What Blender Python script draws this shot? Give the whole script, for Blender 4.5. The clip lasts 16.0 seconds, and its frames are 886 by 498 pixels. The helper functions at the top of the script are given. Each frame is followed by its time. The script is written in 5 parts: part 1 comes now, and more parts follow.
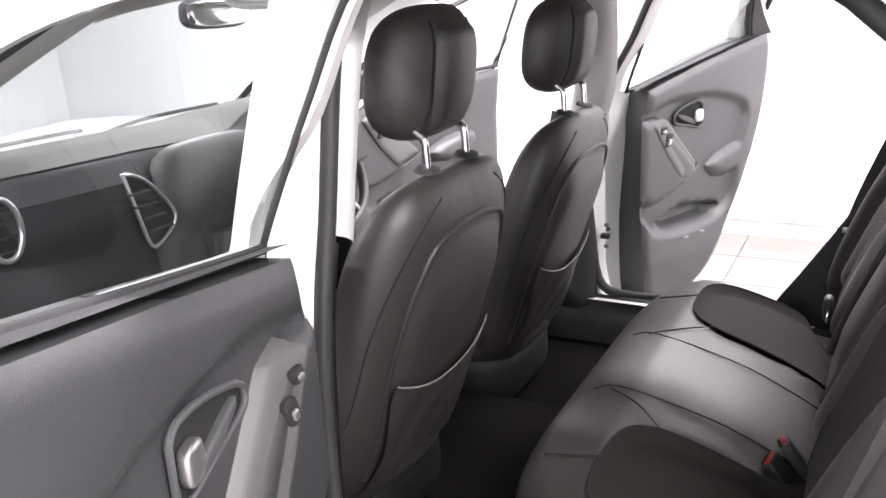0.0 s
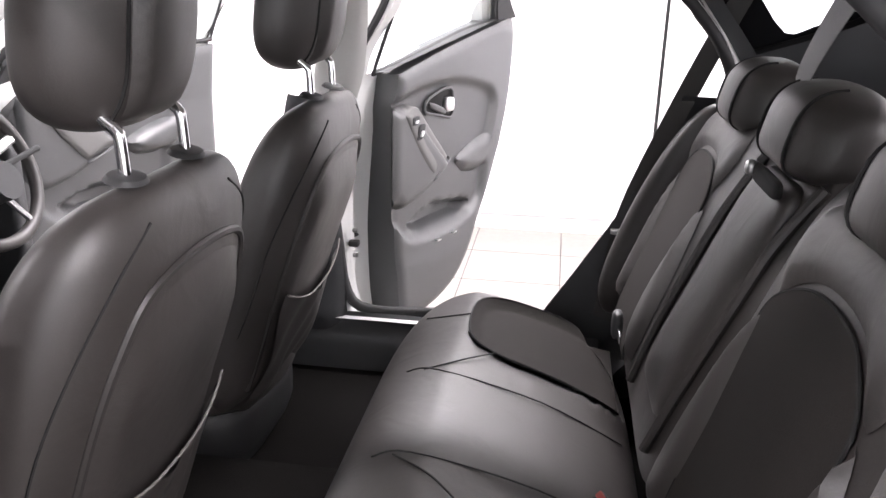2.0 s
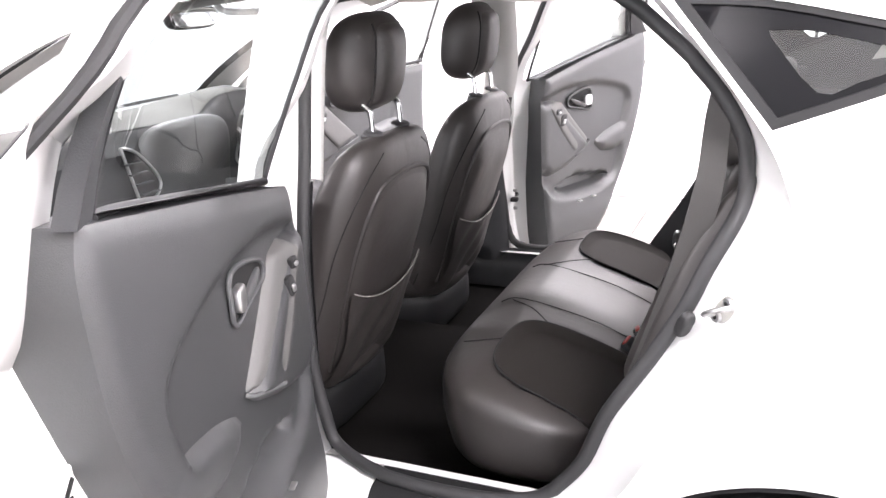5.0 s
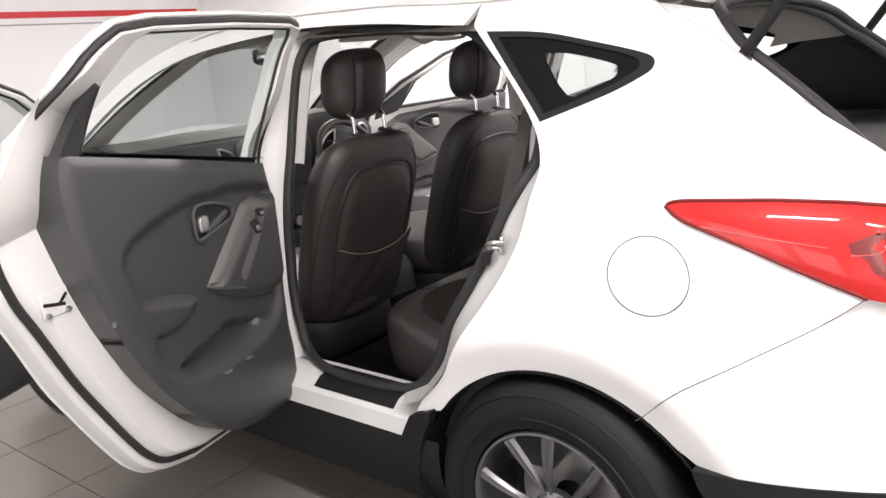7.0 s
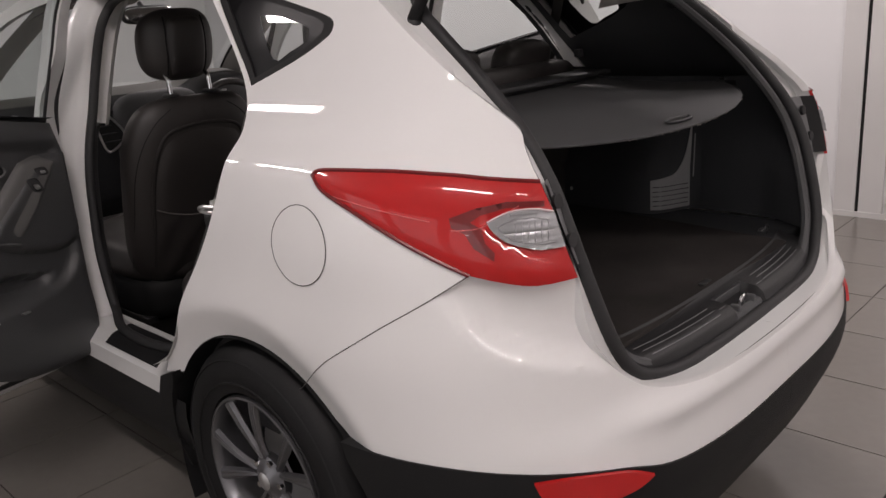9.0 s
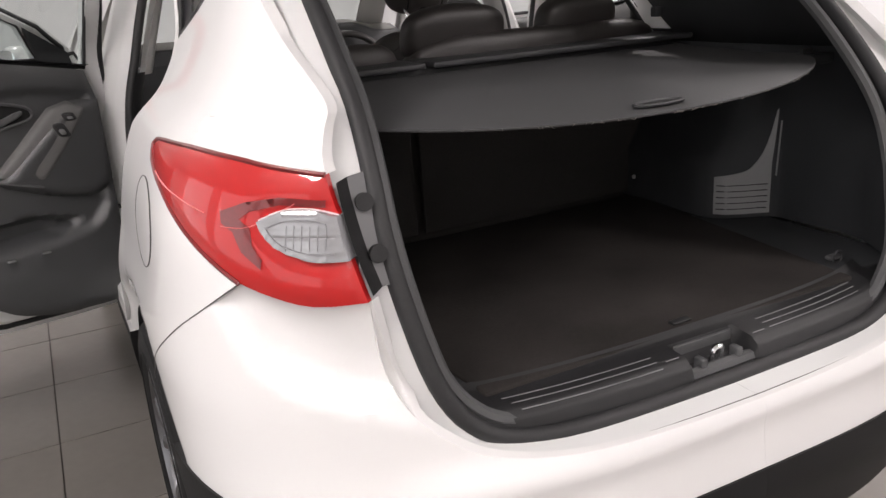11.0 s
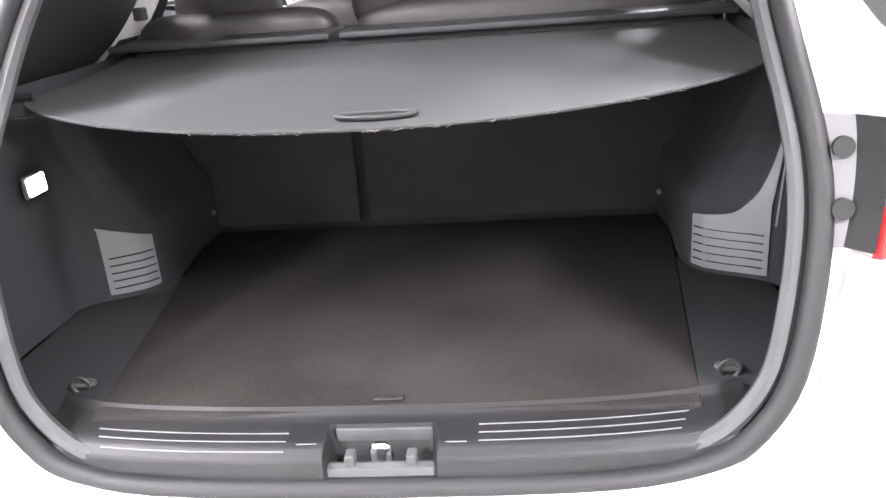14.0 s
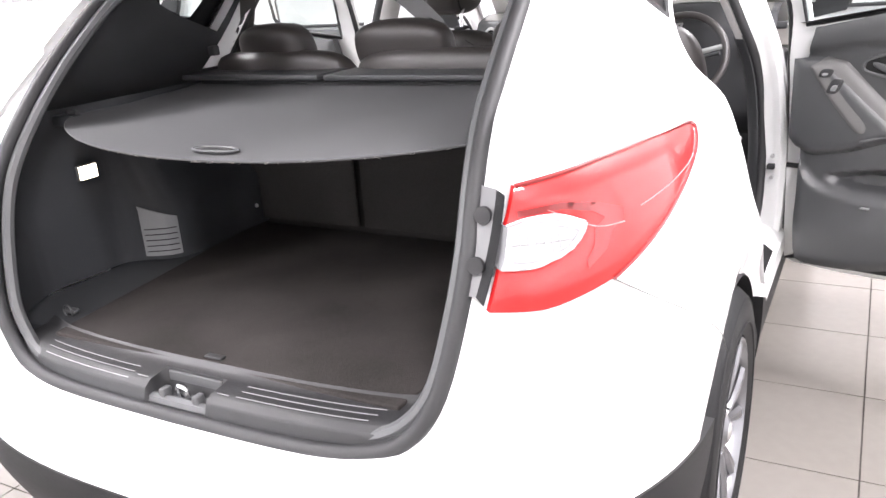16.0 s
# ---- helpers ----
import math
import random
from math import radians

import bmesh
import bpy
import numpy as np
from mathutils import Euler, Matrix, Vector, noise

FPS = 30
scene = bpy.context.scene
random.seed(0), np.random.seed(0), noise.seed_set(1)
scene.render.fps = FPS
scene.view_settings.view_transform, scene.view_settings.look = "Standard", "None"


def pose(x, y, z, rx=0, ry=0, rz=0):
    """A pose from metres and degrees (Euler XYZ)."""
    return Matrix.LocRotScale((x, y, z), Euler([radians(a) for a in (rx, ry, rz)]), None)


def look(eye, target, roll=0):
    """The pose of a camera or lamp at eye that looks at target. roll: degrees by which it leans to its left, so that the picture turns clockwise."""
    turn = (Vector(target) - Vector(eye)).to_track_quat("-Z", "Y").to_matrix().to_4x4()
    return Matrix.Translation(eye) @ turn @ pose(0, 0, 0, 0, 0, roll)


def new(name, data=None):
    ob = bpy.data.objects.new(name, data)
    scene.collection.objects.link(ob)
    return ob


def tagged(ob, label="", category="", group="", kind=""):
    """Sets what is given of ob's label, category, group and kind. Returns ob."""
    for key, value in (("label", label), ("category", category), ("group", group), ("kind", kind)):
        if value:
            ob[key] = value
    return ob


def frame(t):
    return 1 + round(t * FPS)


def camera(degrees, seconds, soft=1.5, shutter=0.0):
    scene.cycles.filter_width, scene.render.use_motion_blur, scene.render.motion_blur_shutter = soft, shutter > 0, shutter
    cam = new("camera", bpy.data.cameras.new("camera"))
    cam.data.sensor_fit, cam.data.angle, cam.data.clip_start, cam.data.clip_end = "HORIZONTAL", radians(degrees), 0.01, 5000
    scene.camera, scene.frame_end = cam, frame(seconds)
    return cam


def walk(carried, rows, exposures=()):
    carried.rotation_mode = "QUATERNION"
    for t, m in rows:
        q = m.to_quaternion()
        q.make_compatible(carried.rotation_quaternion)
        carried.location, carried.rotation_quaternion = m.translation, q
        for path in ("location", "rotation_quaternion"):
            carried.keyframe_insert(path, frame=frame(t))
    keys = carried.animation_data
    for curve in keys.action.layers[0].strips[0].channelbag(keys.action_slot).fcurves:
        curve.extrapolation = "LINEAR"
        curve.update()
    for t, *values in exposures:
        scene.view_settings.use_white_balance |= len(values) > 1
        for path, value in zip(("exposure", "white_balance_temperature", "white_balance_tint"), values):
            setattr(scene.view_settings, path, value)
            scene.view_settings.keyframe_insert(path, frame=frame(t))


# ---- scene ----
cam = camera(58.0, 16.0)
PATH = [
    (0, (-1.612, 0.29, 1.507), (0.052, 1.223, 0.907), -3.2),
    (0.5, (-1.466, 0.334, 1.499), (0.213, 1.241, 0.899), -2.5),
    (1, (-1.348, 0.441, 1.478), (0.379, 1.233, 0.855), -1.8),
    (1.5, (-1.256, 0.493, 1.451), (0.568, 1.02, 0.822), -0.4),
    (2, (-1.237, 0.501, 1.441), (0.638, 0.768, 0.8), 1.3),
    (2.5, (-1.285, 0.518, 1.435), (0.603, 0.686, 0.797), 2.2),
    (3, (-1.404, 0.476, 1.444), (0.469, 0.678, 0.772), 2.1),
    (3.5, (-1.555, 0.362, 1.458), (0.289, 0.767, 0.799), 0.5),
    (4, (-1.734, 0.268, 1.47), (0.062, 0.9, 0.858), -0.6),
    (4.5, (-1.951, 0.159, 1.51), (-0.185, 0.868, 0.895), -1.9),
    (4.7, (-2.016, 0.128, 1.536), (-0.258, 0.852, 0.918), -2.4),
    (6.8, (-2.333, -0.801, 1.464), (-0.84, 0.443, 0.991), -4.4),
    (7, (-2.322, -0.934, 1.478), (-0.828, 0.303, 0.99), -4.7),
    (7.5, (-2.253, -1.107, 1.459), (-0.746, 0.112, 0.967), -4.4),
    (8, (-2.055, -1.216, 1.437), (-0.55, -0.013, 0.901), -4.5),
    (8.5, (-1.912, -1.355, 1.428), (-0.423, -0.142, 0.868), -4.1),
    (9, (-1.76, -1.554, 1.425), (-0.393, -0.21, 0.853), -4.5),
    (9.2, (-1.718, -1.591, 1.424), (-0.386, -0.217, 0.843), -4.0),
    (11.3, (-0.83, -1.755, 1.342), (-0.099, -0.006, 0.704), -4.2),
    (11.5, (-0.734, -1.746, 1.332), (-0.062, 0.022, 0.681), -4.1),
    (12, (-0.563, -1.72, 1.328), (-0.004, 0.081, 0.663), -3.9),
    (12.5, (-0.371, -1.731, 1.324), (-0.022, 0.121, 0.655), -4.2),
    (13, (-0.175, -1.754, 1.345), (-0.045, 0.12, 0.658), -4.7),
    (13.5, (0.011, -1.725, 1.326), (-0.038, 0.152, 0.64), -4.6),
    (14, (0.195, -1.706, 1.342), (0.008, 0.154, 0.632), -4.4),
    (14.5, (0.425, -1.775, 1.37), (0.003, 0.052, 0.675), -4.2),
    (15, (0.634, -1.815, 1.398), (0.01, -0.041, 0.716), -3.9),
    (15.5, (0.858, -1.772, 1.399), (0.035, -0.073, 0.739), -4.1),
    (16, (1.093, -1.734, 1.42), (0.176, -0.082, 0.765), -4.0),
]
EXPO = [(0, 1.08, 6450, 18), (0.6, 1.18, 6450, 18), (1.2, 1.18, 6450, 18), (2.0, 1.16, 6450, 18), (2.5, 0.95, 6450, 18), (3.2, 1.08, 6450, 18), (4.0, 1.32, 6450, 18), (4.7, 1.38, 6450, 18), (6.8, 0.35, 6750, 16), (7.2, -0.3, 6850, 16), (7.7, -1.05, 6950, 20), (8.2, -1.42, 6950, 20), (9.2, -1.45, 6950, 20), (11.3, -0.5, 6700, 16), (11.55, -0.3, 6600, 16), (12.0, 1.45, 6350, 16), (14.0, 1.66, 6350, 16), (15.2, 1.48, 6375, 16), (16, 1.28, 6400, 16)]
walk(cam, [(t, look(eye, target, roll)) for t, eye, target, roll in PATH], EXPO)

# ---- world and lights ----
world = bpy.data.worlds.new("world")
scene.world = world
world.use_nodes = True
world.node_tree.nodes["Background"].inputs[0].default_value = (0.9, 0.95, 1, 1)
world.node_tree.nodes["Background"].inputs[1].default_value = 0.8

ROOM = (-5.2, 3.48, -5.0, 7.2, 3.2)  # x0 x1 y0 y1 height
LAMPS = [(-2.1, -4.0), (-2.1, -1.3), (-2.1, 3.5), (1.9, -2.6), (1.9, 0.6), (1.9, 3.8)]
for x, y in LAMPS:
    lamp = bpy.data.lights.new("tube_light", "AREA")
    lamp.shape, lamp.size, lamp.size_y, lamp.energy = "RECTANGLE", 0.14, 1.5, 92 if x < 0 else 98
    lamp.color = (1.0, 0.985, 0.985)
    new("tube_light", lamp).matrix_world = pose(x, y, ROOM[4] - 0.12)

# fill light for the car's left side, from three added, unseen panes
ADDED_PANES = [(-3.0, 2.5), (0.0, 2.5), (3.0, 2.5)]  # middle y, width
for y, w in ADDED_PANES:
    lamp = bpy.data.lights.new("window_light", "AREA")
    lamp.shape, lamp.size, lamp.size_y, lamp.energy = "RECTANGLE", 2.1, w - 0.1, 26
    lamp.color = (0.97, 0.985, 1.0)
    new("window_light", lamp).matrix_world = pose(ROOM[0] + 0.02, y, 1.5, 0, -90, 0)


# ---- materials ----
def mat(name, color, rough=0.5, metal=0.0, coat=0.0, grain=0.0, size=200.0, bump=0.0, spread=0.0, coat_rough=0.03, spec=0.5, patch=3.5, waves=0.0):
    m = bpy.data.materials.new(name)
    m.use_nodes = True
    t = m.node_tree
    b = t.nodes["Principled BSDF"]
    b.inputs["Base Color"].default_value = (*color, 1)
    b.inputs["Roughness"].default_value = rough
    b.inputs["Metallic"].default_value = metal
    b.inputs["Coat Weight"].default_value = coat
    b.inputs["Coat Roughness"].default_value = coat_rough
    b.inputs["Specular IOR Level"].default_value = spec
    if grain or bump or spread:
        co = t.nodes.new("ShaderNodeTexCoord")
        n1 = t.nodes.new("ShaderNodeTexNoise")
        n1.inputs["Scale"].default_value, n1.inputs["Detail"].default_value = size, 4
        n2 = t.nodes.new("ShaderNodeTexNoise")
        n2.inputs["Scale"].default_value, n2.inputs["Detail"].default_value = patch, 5
        for n in (n1, n2):
            t.links.new(co.outputs["Object"], n.inputs["Vector"])
        mix = t.nodes.new("ShaderNodeMath")
        mix.operation = "MULTIPLY_ADD"
        mix.inputs[1].default_value = spread
        t.links.new(n2.outputs["Fac"], mix.inputs[0])
        mul = t.nodes.new("ShaderNodeMath")
        mul.operation = "MULTIPLY_ADD"
        mul.inputs[1].default_value = grain
        mul.inputs[2].default_value = 1 - grain / 2 - spread / 2
        t.links.new(n1.outputs["Fac"], mul.inputs[0])
        t.links.new(mul.outputs[0], mix.inputs[2])
        hsv = t.nodes.new("ShaderNodeHueSaturation")
        hsv.inputs["Color"].default_value = (*color, 1)
        t.links.new(mix.outputs[0], hsv.inputs["Value"])
        t.links.new(hsv.outputs[0], b.inputs["Base Color"])
        if bump:
            bp = t.nodes.new("ShaderNodeBump")
            bp.inputs["Strength"].default_value, bp.inputs["Distance"].default_value = bump, 0.002
            t.links.new(n1.outputs["Fac"], bp.inputs["Height"])
            t.links.new(bp.outputs[0], b.inputs["Normal"])
            if waves:
                n3 = t.nodes.new("ShaderNodeTexNoise")
                n3.inputs["Scale"].default_value, n3.inputs["Detail"].default_value = 11, 3
                n3.inputs["Distortion"].default_value = 0.6
                t.links.new(co.outputs["Object"], n3.inputs["Vector"])
                b2 = t.nodes.new("ShaderNodeBump")
                b2.inputs["Strength"].default_value, b2.inputs["Distance"].default_value = waves, 0.012
                t.links.new(n3.outputs["Fac"], b2.inputs["Height"])
                t.links.new(bp.outputs[0], b2.inputs["Normal"])
                t.links.new(b2.outputs[0], b.inputs["Normal"])
    return m


def glass(name, tint, gloss=0.8):
    m = bpy.data.materials.new(name)
    m.use_nodes = True
    t = m.node_tree
    t.nodes.remove(t.nodes["Principled BSDF"])
    a, g, f, pw, ad, mx = (t.nodes.new(k) for k in ("ShaderNodeBsdfTransparent", "ShaderNodeBsdfGlossy", "ShaderNodeLayerWeight", "ShaderNodeMath", "ShaderNodeMath", "ShaderNodeMixShader"))
    a.inputs[0].default_value = (*tint, 1)
    g.inputs["Roughness"].default_value = 0.01
    f.inputs["Blend"].default_value = 0.5
    pw.operation, ad.operation = "POWER", "MULTIPLY_ADD"
    pw.inputs[1].default_value = 4.5
    ad.inputs[1].default_value, ad.inputs[2].default_value = gloss, 0.15
    t.links.new(f.outputs["Facing"], pw.inputs[0])
    t.links.new(pw.outputs[0], ad.inputs[0])
    t.links.new(ad.outputs[0], mx.inputs[0])
    t.links.new(a.outputs[0], mx.inputs[1])
    t.links.new(g.outputs[0], mx.inputs[2])
    t.links.new(mx.outputs[0], t.nodes["Material Output"].inputs[0])
    return m


def glow(name, color, power):
    m = mat(name, color, 0.5)
    b = m.node_tree.nodes["Principled BSDF"]
    b.inputs["Emission Color"].default_value = (*color, 1)
    b.inputs["Emission Strength"].default_value = power
    return m


PAINT = mat("white_paint", (0.82, 0.81, 0.80), 0.6, coat=1.0, spread=0.03, coat_rough=0.015, spec=0.2)
PAINT_IN = mat("white_jamb_paint", (0.74, 0.74, 0.73), 0.4, coat=0.4, spread=0.08)
CLAD = mat("black_cladding", (0.0075, 0.0075, 0.008), 0.62, grain=0.5, size=420, bump=0.25, spread=0.2, spec=0.35)
PLASTIC = mat("black_trim_plastic", (0.036, 0.037, 0.039), 0.5, grain=0.4, size=520, bump=0.3, spread=0.15)
# door trim plastic lightened for the reflection on the armrest face
ARM_SHEEN = mat("armrest_plastic_with_sheen", (0.105, 0.103, 0.10), 0.5, grain=0.3, size=520, bump=0.2, spread=0.15)
SILL_BLACK = mat("black_load_sill", (0.014, 0.014, 0.015), 0.5, grain=0.4, size=520, bump=0.3, spread=0.2)
GREY_PLASTIC = mat("dark_grey_trim_plastic", (0.075, 0.076, 0.078), 0.5, grain=0.4, size=520, bump=0.3, spread=0.15)
LIGHT_PLASTIC = mat("grey_pillar_trim", (0.62, 0.61, 0.59), 0.6, grain=0.15, size=420, bump=0.15, spread=0.08)
RIB_GREY = mat("satin_grey_panel", (0.22, 0.22, 0.225), 0.5, grain=0.3, size=520, bump=0.2, spread=0.1)
RUBBER = mat("black_rubber", (0.022, 0.022, 0.023), 0.6, grain=0.3, size=160, bump=0.1)
LEATHER = mat("black_leather", (0.028, 0.024, 0.0225), 0.49, grain=0.4, size=420, bump=0.09, spread=0.35, spec=0.75, waves=0.2)
FABRIC = mat("dark_seat_insert", (0.018, 0.0155, 0.014), 0.8, grain=0.6, size=520, bump=0.35, spread=0.2, spec=0.2)
CARPET = mat("dark_brown_carpet", (0.034, 0.0305, 0.029), 0.95, grain=0.9, size=420, bump=0.9, spread=1.5, patch=4.0, spec=0.1)
DOOR_TRIM = mat("black_door_trim", (0.044, 0.045, 0.047), 0.42, grain=0.4, size=520, bump=0.3, spread=0.15, spec=0.85)
TRUNK_TRIM = mat("black_luggage_trim", (0.025, 0.027, 0.030), 0.8, grain=0.5, size=520, bump=0.3, spread=0.3)
BACK_CARPET = mat("dark_backrest_carpet", (0.034, 0.032, 0.031), 0.95, grain=0.8, size=420, bump=0.8, spread=0.7, spec=0.1)
GLOSS_BLACK = mat("gloss_black", (0.008, 0.008, 0.009), 0.3, spec=0.10)
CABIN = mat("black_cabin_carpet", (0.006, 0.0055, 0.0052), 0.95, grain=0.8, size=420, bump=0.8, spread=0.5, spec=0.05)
COVER = mat("dark_grey_cargo_cover", (0.060, 0.060, 0.062), 0.8, grain=0.3, size=640, bump=0.25, spread=0.15)
BRACKET = mat("grey_lamp_bracket", (0.14, 0.14, 0.142), 0.45, spread=0.15)
GROOVE = mat("pale_groove", (0.20, 0.20, 0.205), 0.5)
STITCH = mat("light_stitching", (0.16, 0.15, 0.14), 0.7)
PIPING = mat("black_piping", (0.026, 0.023, 0.022), 0.5)
# near black for seams and joints, and for shade in recesses
SHADOWGAP = mat("dark_seam_and_shade", (0.01, 0.01, 0.01), 0.9)
SEAMGAP = mat("panel_joint", (0.07, 0.066, 0.063), 0.8)
CHROME = mat("chrome", (0.82, 0.82, 0.83), 0.08, 1.0)
SATIN = mat("satin_silver", (0.62, 0.62, 0.62), 0.3, 0.9)
STEEL = mat("steel", (0.5, 0.5, 0.5), 0.35, 1.0, spread=0.2)
ALLOY = mat("silver_alloy", (0.20, 0.20, 0.21), 0.30, 0.85, spread=0.1)
TYRE = mat("tyre_rubber", (0.007, 0.007, 0.0075), 0.6, grain=0.4, size=120, bump=0.2, spread=0.5, spec=0.3)
PALE_RED = mat("pale_red_line", (0.75, 0.16, 0.16), 0.3)
RED_LENS = mat("red_lamp_lens", (0.50, 0.012, 0.012), 0.4, coat=1.0, spread=0.3, coat_rough=0.015, spec=0.2, patch=9.0)
DEEP_RED = mat("deep_red_lamp", (0.17, 0.004, 0.005), 0.3, coat=1.0, grain=0.5, size=160, coat_rough=0.02)
LENS_RIM = mat("pale_lens_rim", (0.75, 0.60, 0.60), 0.15, coat=1.0)
CLEAR_LENS = mat("clear_lamp_lens", (0.36, 0.36, 0.37), 0.22, 0.45, coat=0.6, spread=0.4)
SATIN_WHITE = mat("zinc_white_plate", (0.42, 0.41, 0.38), 0.45, grain=.2, size=300)
RED_BUTTON = mat("red_buckle_button", (0.36, 0.03, 0.022), 0.5)
BEIGE = mat("grey_beige_headliner", (0.5, 0.48, 0.45), 0.9, grain=0.3, size=600, bump=0.3)
DASH = mat("black_dashboard", (0.03, 0.031, 0.033), 0.6, grain=0.4, size=480, bump=0.4, spread=0.2)
# the dashboard's black made paler, as windscreen light falls on its top
DASH_LIT = mat("lit_dash_top", (0.10, 0.098, 0.09), 0.7, grain=0.3, size=480, bump=0.3, spread=0.2)
GLASS = glass("clear_car_glass", (0.86, 0.91, 0.90))
TINT = glass("tinted_car_glass", (0.36, 0.40, 0.40))
LENS_LAMP = glow("cargo_lamp_lens", (1.0, 0.86, 0.66), 7.0)
TUBE = glow("fluorescent_tube", (1.0, 0.985, 0.96), 9.0)
WALL = mat("white_wall_paint", (0.82, 0.82, 0.82), 0.7, grain=0.05, size=90, bump=0.05, spread=0.04)
WALL_PANEL = mat("white_wall_panel", (0.85, 0.85, 0.86), 0.3, spread=0.04)
CEIL = mat("white_ceiling", (0.85, 0.85, 0.85), 0.9, grain=0.05, size=60)
ALU = mat("silver_wall_frame", (0.72, 0.71, 0.70), 0.5, 0.1, spread=0.1)
RED_STRIPE = mat("red_stripe", (0.6, 0.03, 0.04), 0.5)
GREY_STRIPE = mat("grey_stripe", (0.35, 0.35, 0.36), 0.5)
GROUT = mat("dark_grout", (0.045, 0.038, 0.032), 0.9, grain=0.4, size=60)


def tile_material():
    m = mat("glazed_floor_tile", (0.195, 0.180, 0.163), 0.2, grain=0.12, size=24, spread=0.10)
    t = m.node_tree
    info = t.nodes.new("ShaderNodeObjectInfo")
    h = [n for n in t.nodes if n.type == "HUE_SAT"][0]
    vary = t.nodes.new("ShaderNodeMapRange")
    vary.inputs["To Min"].default_value, vary.inputs["To Max"].default_value = 0.97, 1.03
    t.links.new(info.outputs["Random"], vary.inputs["Value"])
    t.links.new(vary.outputs[0], h.inputs["Saturation"])
    return m


TILE = tile_material()


# ---- mesh helpers ----
def finish(bm, name, material, parent=None, label="", smooth=True, fix=True, angle=40):
    if fix:
        bmesh.ops.recalc_face_normals(bm, faces=bm.faces)
    me = bpy.data.meshes.new(name)
    for f in bm.faces:
        f.smooth = smooth
    if smooth:
        lim = radians(angle)
        for e in bm.edges:
            if len(e.link_faces) == 2 and e.calc_face_angle(0) > lim:
                e.smooth = False
    bm.to_mesh(me)
    bm.free()
    me.materials.append(material)
    ob = new(name, me)
    if parent is not None:
        ob.parent = parent
    if label:
        tagged(ob, label)
    return ob


def part(name, bm, material, parent, label="", smooth=True, angle=40):
    return finish(bm, name, material, parent, label, smooth, True, angle)


def box(bm, x0, x1, y0, y1, z0, z1, bevel=0.0, m=None):
    made = bmesh.ops.create_cube(bm, size=1, matrix=Matrix.Translation(((x0 + x1) / 2, (y0 + y1) / 2, (z0 + z1) / 2)) @ Matrix.Diagonal((x1 - x0, y1 - y0, z1 - z0, 1)))
    vs = made["verts"]
    if bevel:
        es = list({e for v in vs for e in v.link_edges})
        r = bmesh.ops.bevel(bm, geom=es, offset=bevel, segments=3, profile=0.5, affect="EDGES")
        vs = list({v for f in r["faces"] for v in f.verts} | {v for v in vs if v.is_valid})
    if m is not None:
        bmesh.ops.transform(bm, matrix=m, verts=[v for v in vs if v.is_valid])
    return bm


def boxed(x0, x1, y0, y1, z0, z1, bevel=0.0, m=None):
    return box(bmesh.new(), x0, x1, y0, y1, z0, z1, bevel, m)


def smooth_line(pts, n=8, closed=False):
    """Catmull-Rom points through pts."""
    P = [Vector(p) for p in pts]
    out = []
    m = len(P)
    for i in range(m if closed else m - 1):
        a, b, c, d = (P[(i + k - 1) % m] if closed else P[min(max(i + k - 1, 0), m - 1)] for k in range(4))
        for j in range(n):
            t = j / n
            out.append(0.5 * ((2 * b) + (c - a) * t + (2 * a - 5 * b + 4 * c - d) * t * t + (3 * b - a - 3 * c + d) * t ** 3))
    if not closed:
        out.append(P[-1].copy())
    return out


def tube(pts, r, sides=8, closed=False, bm=None, flat=1.0):
    """A round bar along points."""
    bm = bm or bmesh.new()
    P = [Vector(p) for p in pts]
    n = len(P)
    rings, up = [], None
    for i, p in enumerate(P):
        a = P[(i - 1) % n] if closed or i else P[0]
        b = P[(i + 1) % n] if closed or i < n - 1 else P[-1]
        d = (b - a).normalized()
        if up is None:
            up = d.orthogonal().normalized()
        up = (up - d * up.dot(d)).normalized()
        side = d.cross(up)
        rr = r(i / max(n - 1, 1)) if callable(r) else r
        rings.append([bm.verts.new(p + (up * math.cos(k * math.tau / sides) + side * math.sin(k * math.tau / sides) * flat) * rr) for k in range(sides)])
    for i in range(n if closed else n - 1):
        A, B = rings[i], rings[(i + 1) % n]
        for k in range(sides):
            bm.faces.new((A[k], A[(k + 1) % sides], B[(k + 1) % sides], B[k]))
    if not closed:
        bm.faces.new(rings[0])
        bm.faces.new(rings[-1])
    return bm


def grid_surface(nu, nv, fn, bm=None):
    bm = bm or bmesh.new()
    V = [[bm.verts.new(fn(i / nu, j / nv)) for j in range(nv + 1)] for i in range(nu + 1)]
    for i in range(nu):
        for j in range(nv):
            bm.faces.new((V[i][j], V[i + 1][j], V[i + 1][j + 1], V[i][j + 1]))
    return bm


def thicken(bm, d):
    """Give a sheet a thickness: a second sheet d along the normals, with walls round the rim."""
    bmesh.ops.recalc_face_normals(bm, faces=bm.faces)
    bm.normal_update()
    r = bmesh.ops.solidify(bm, geom=bm.faces[:], thickness=d)
    return bm


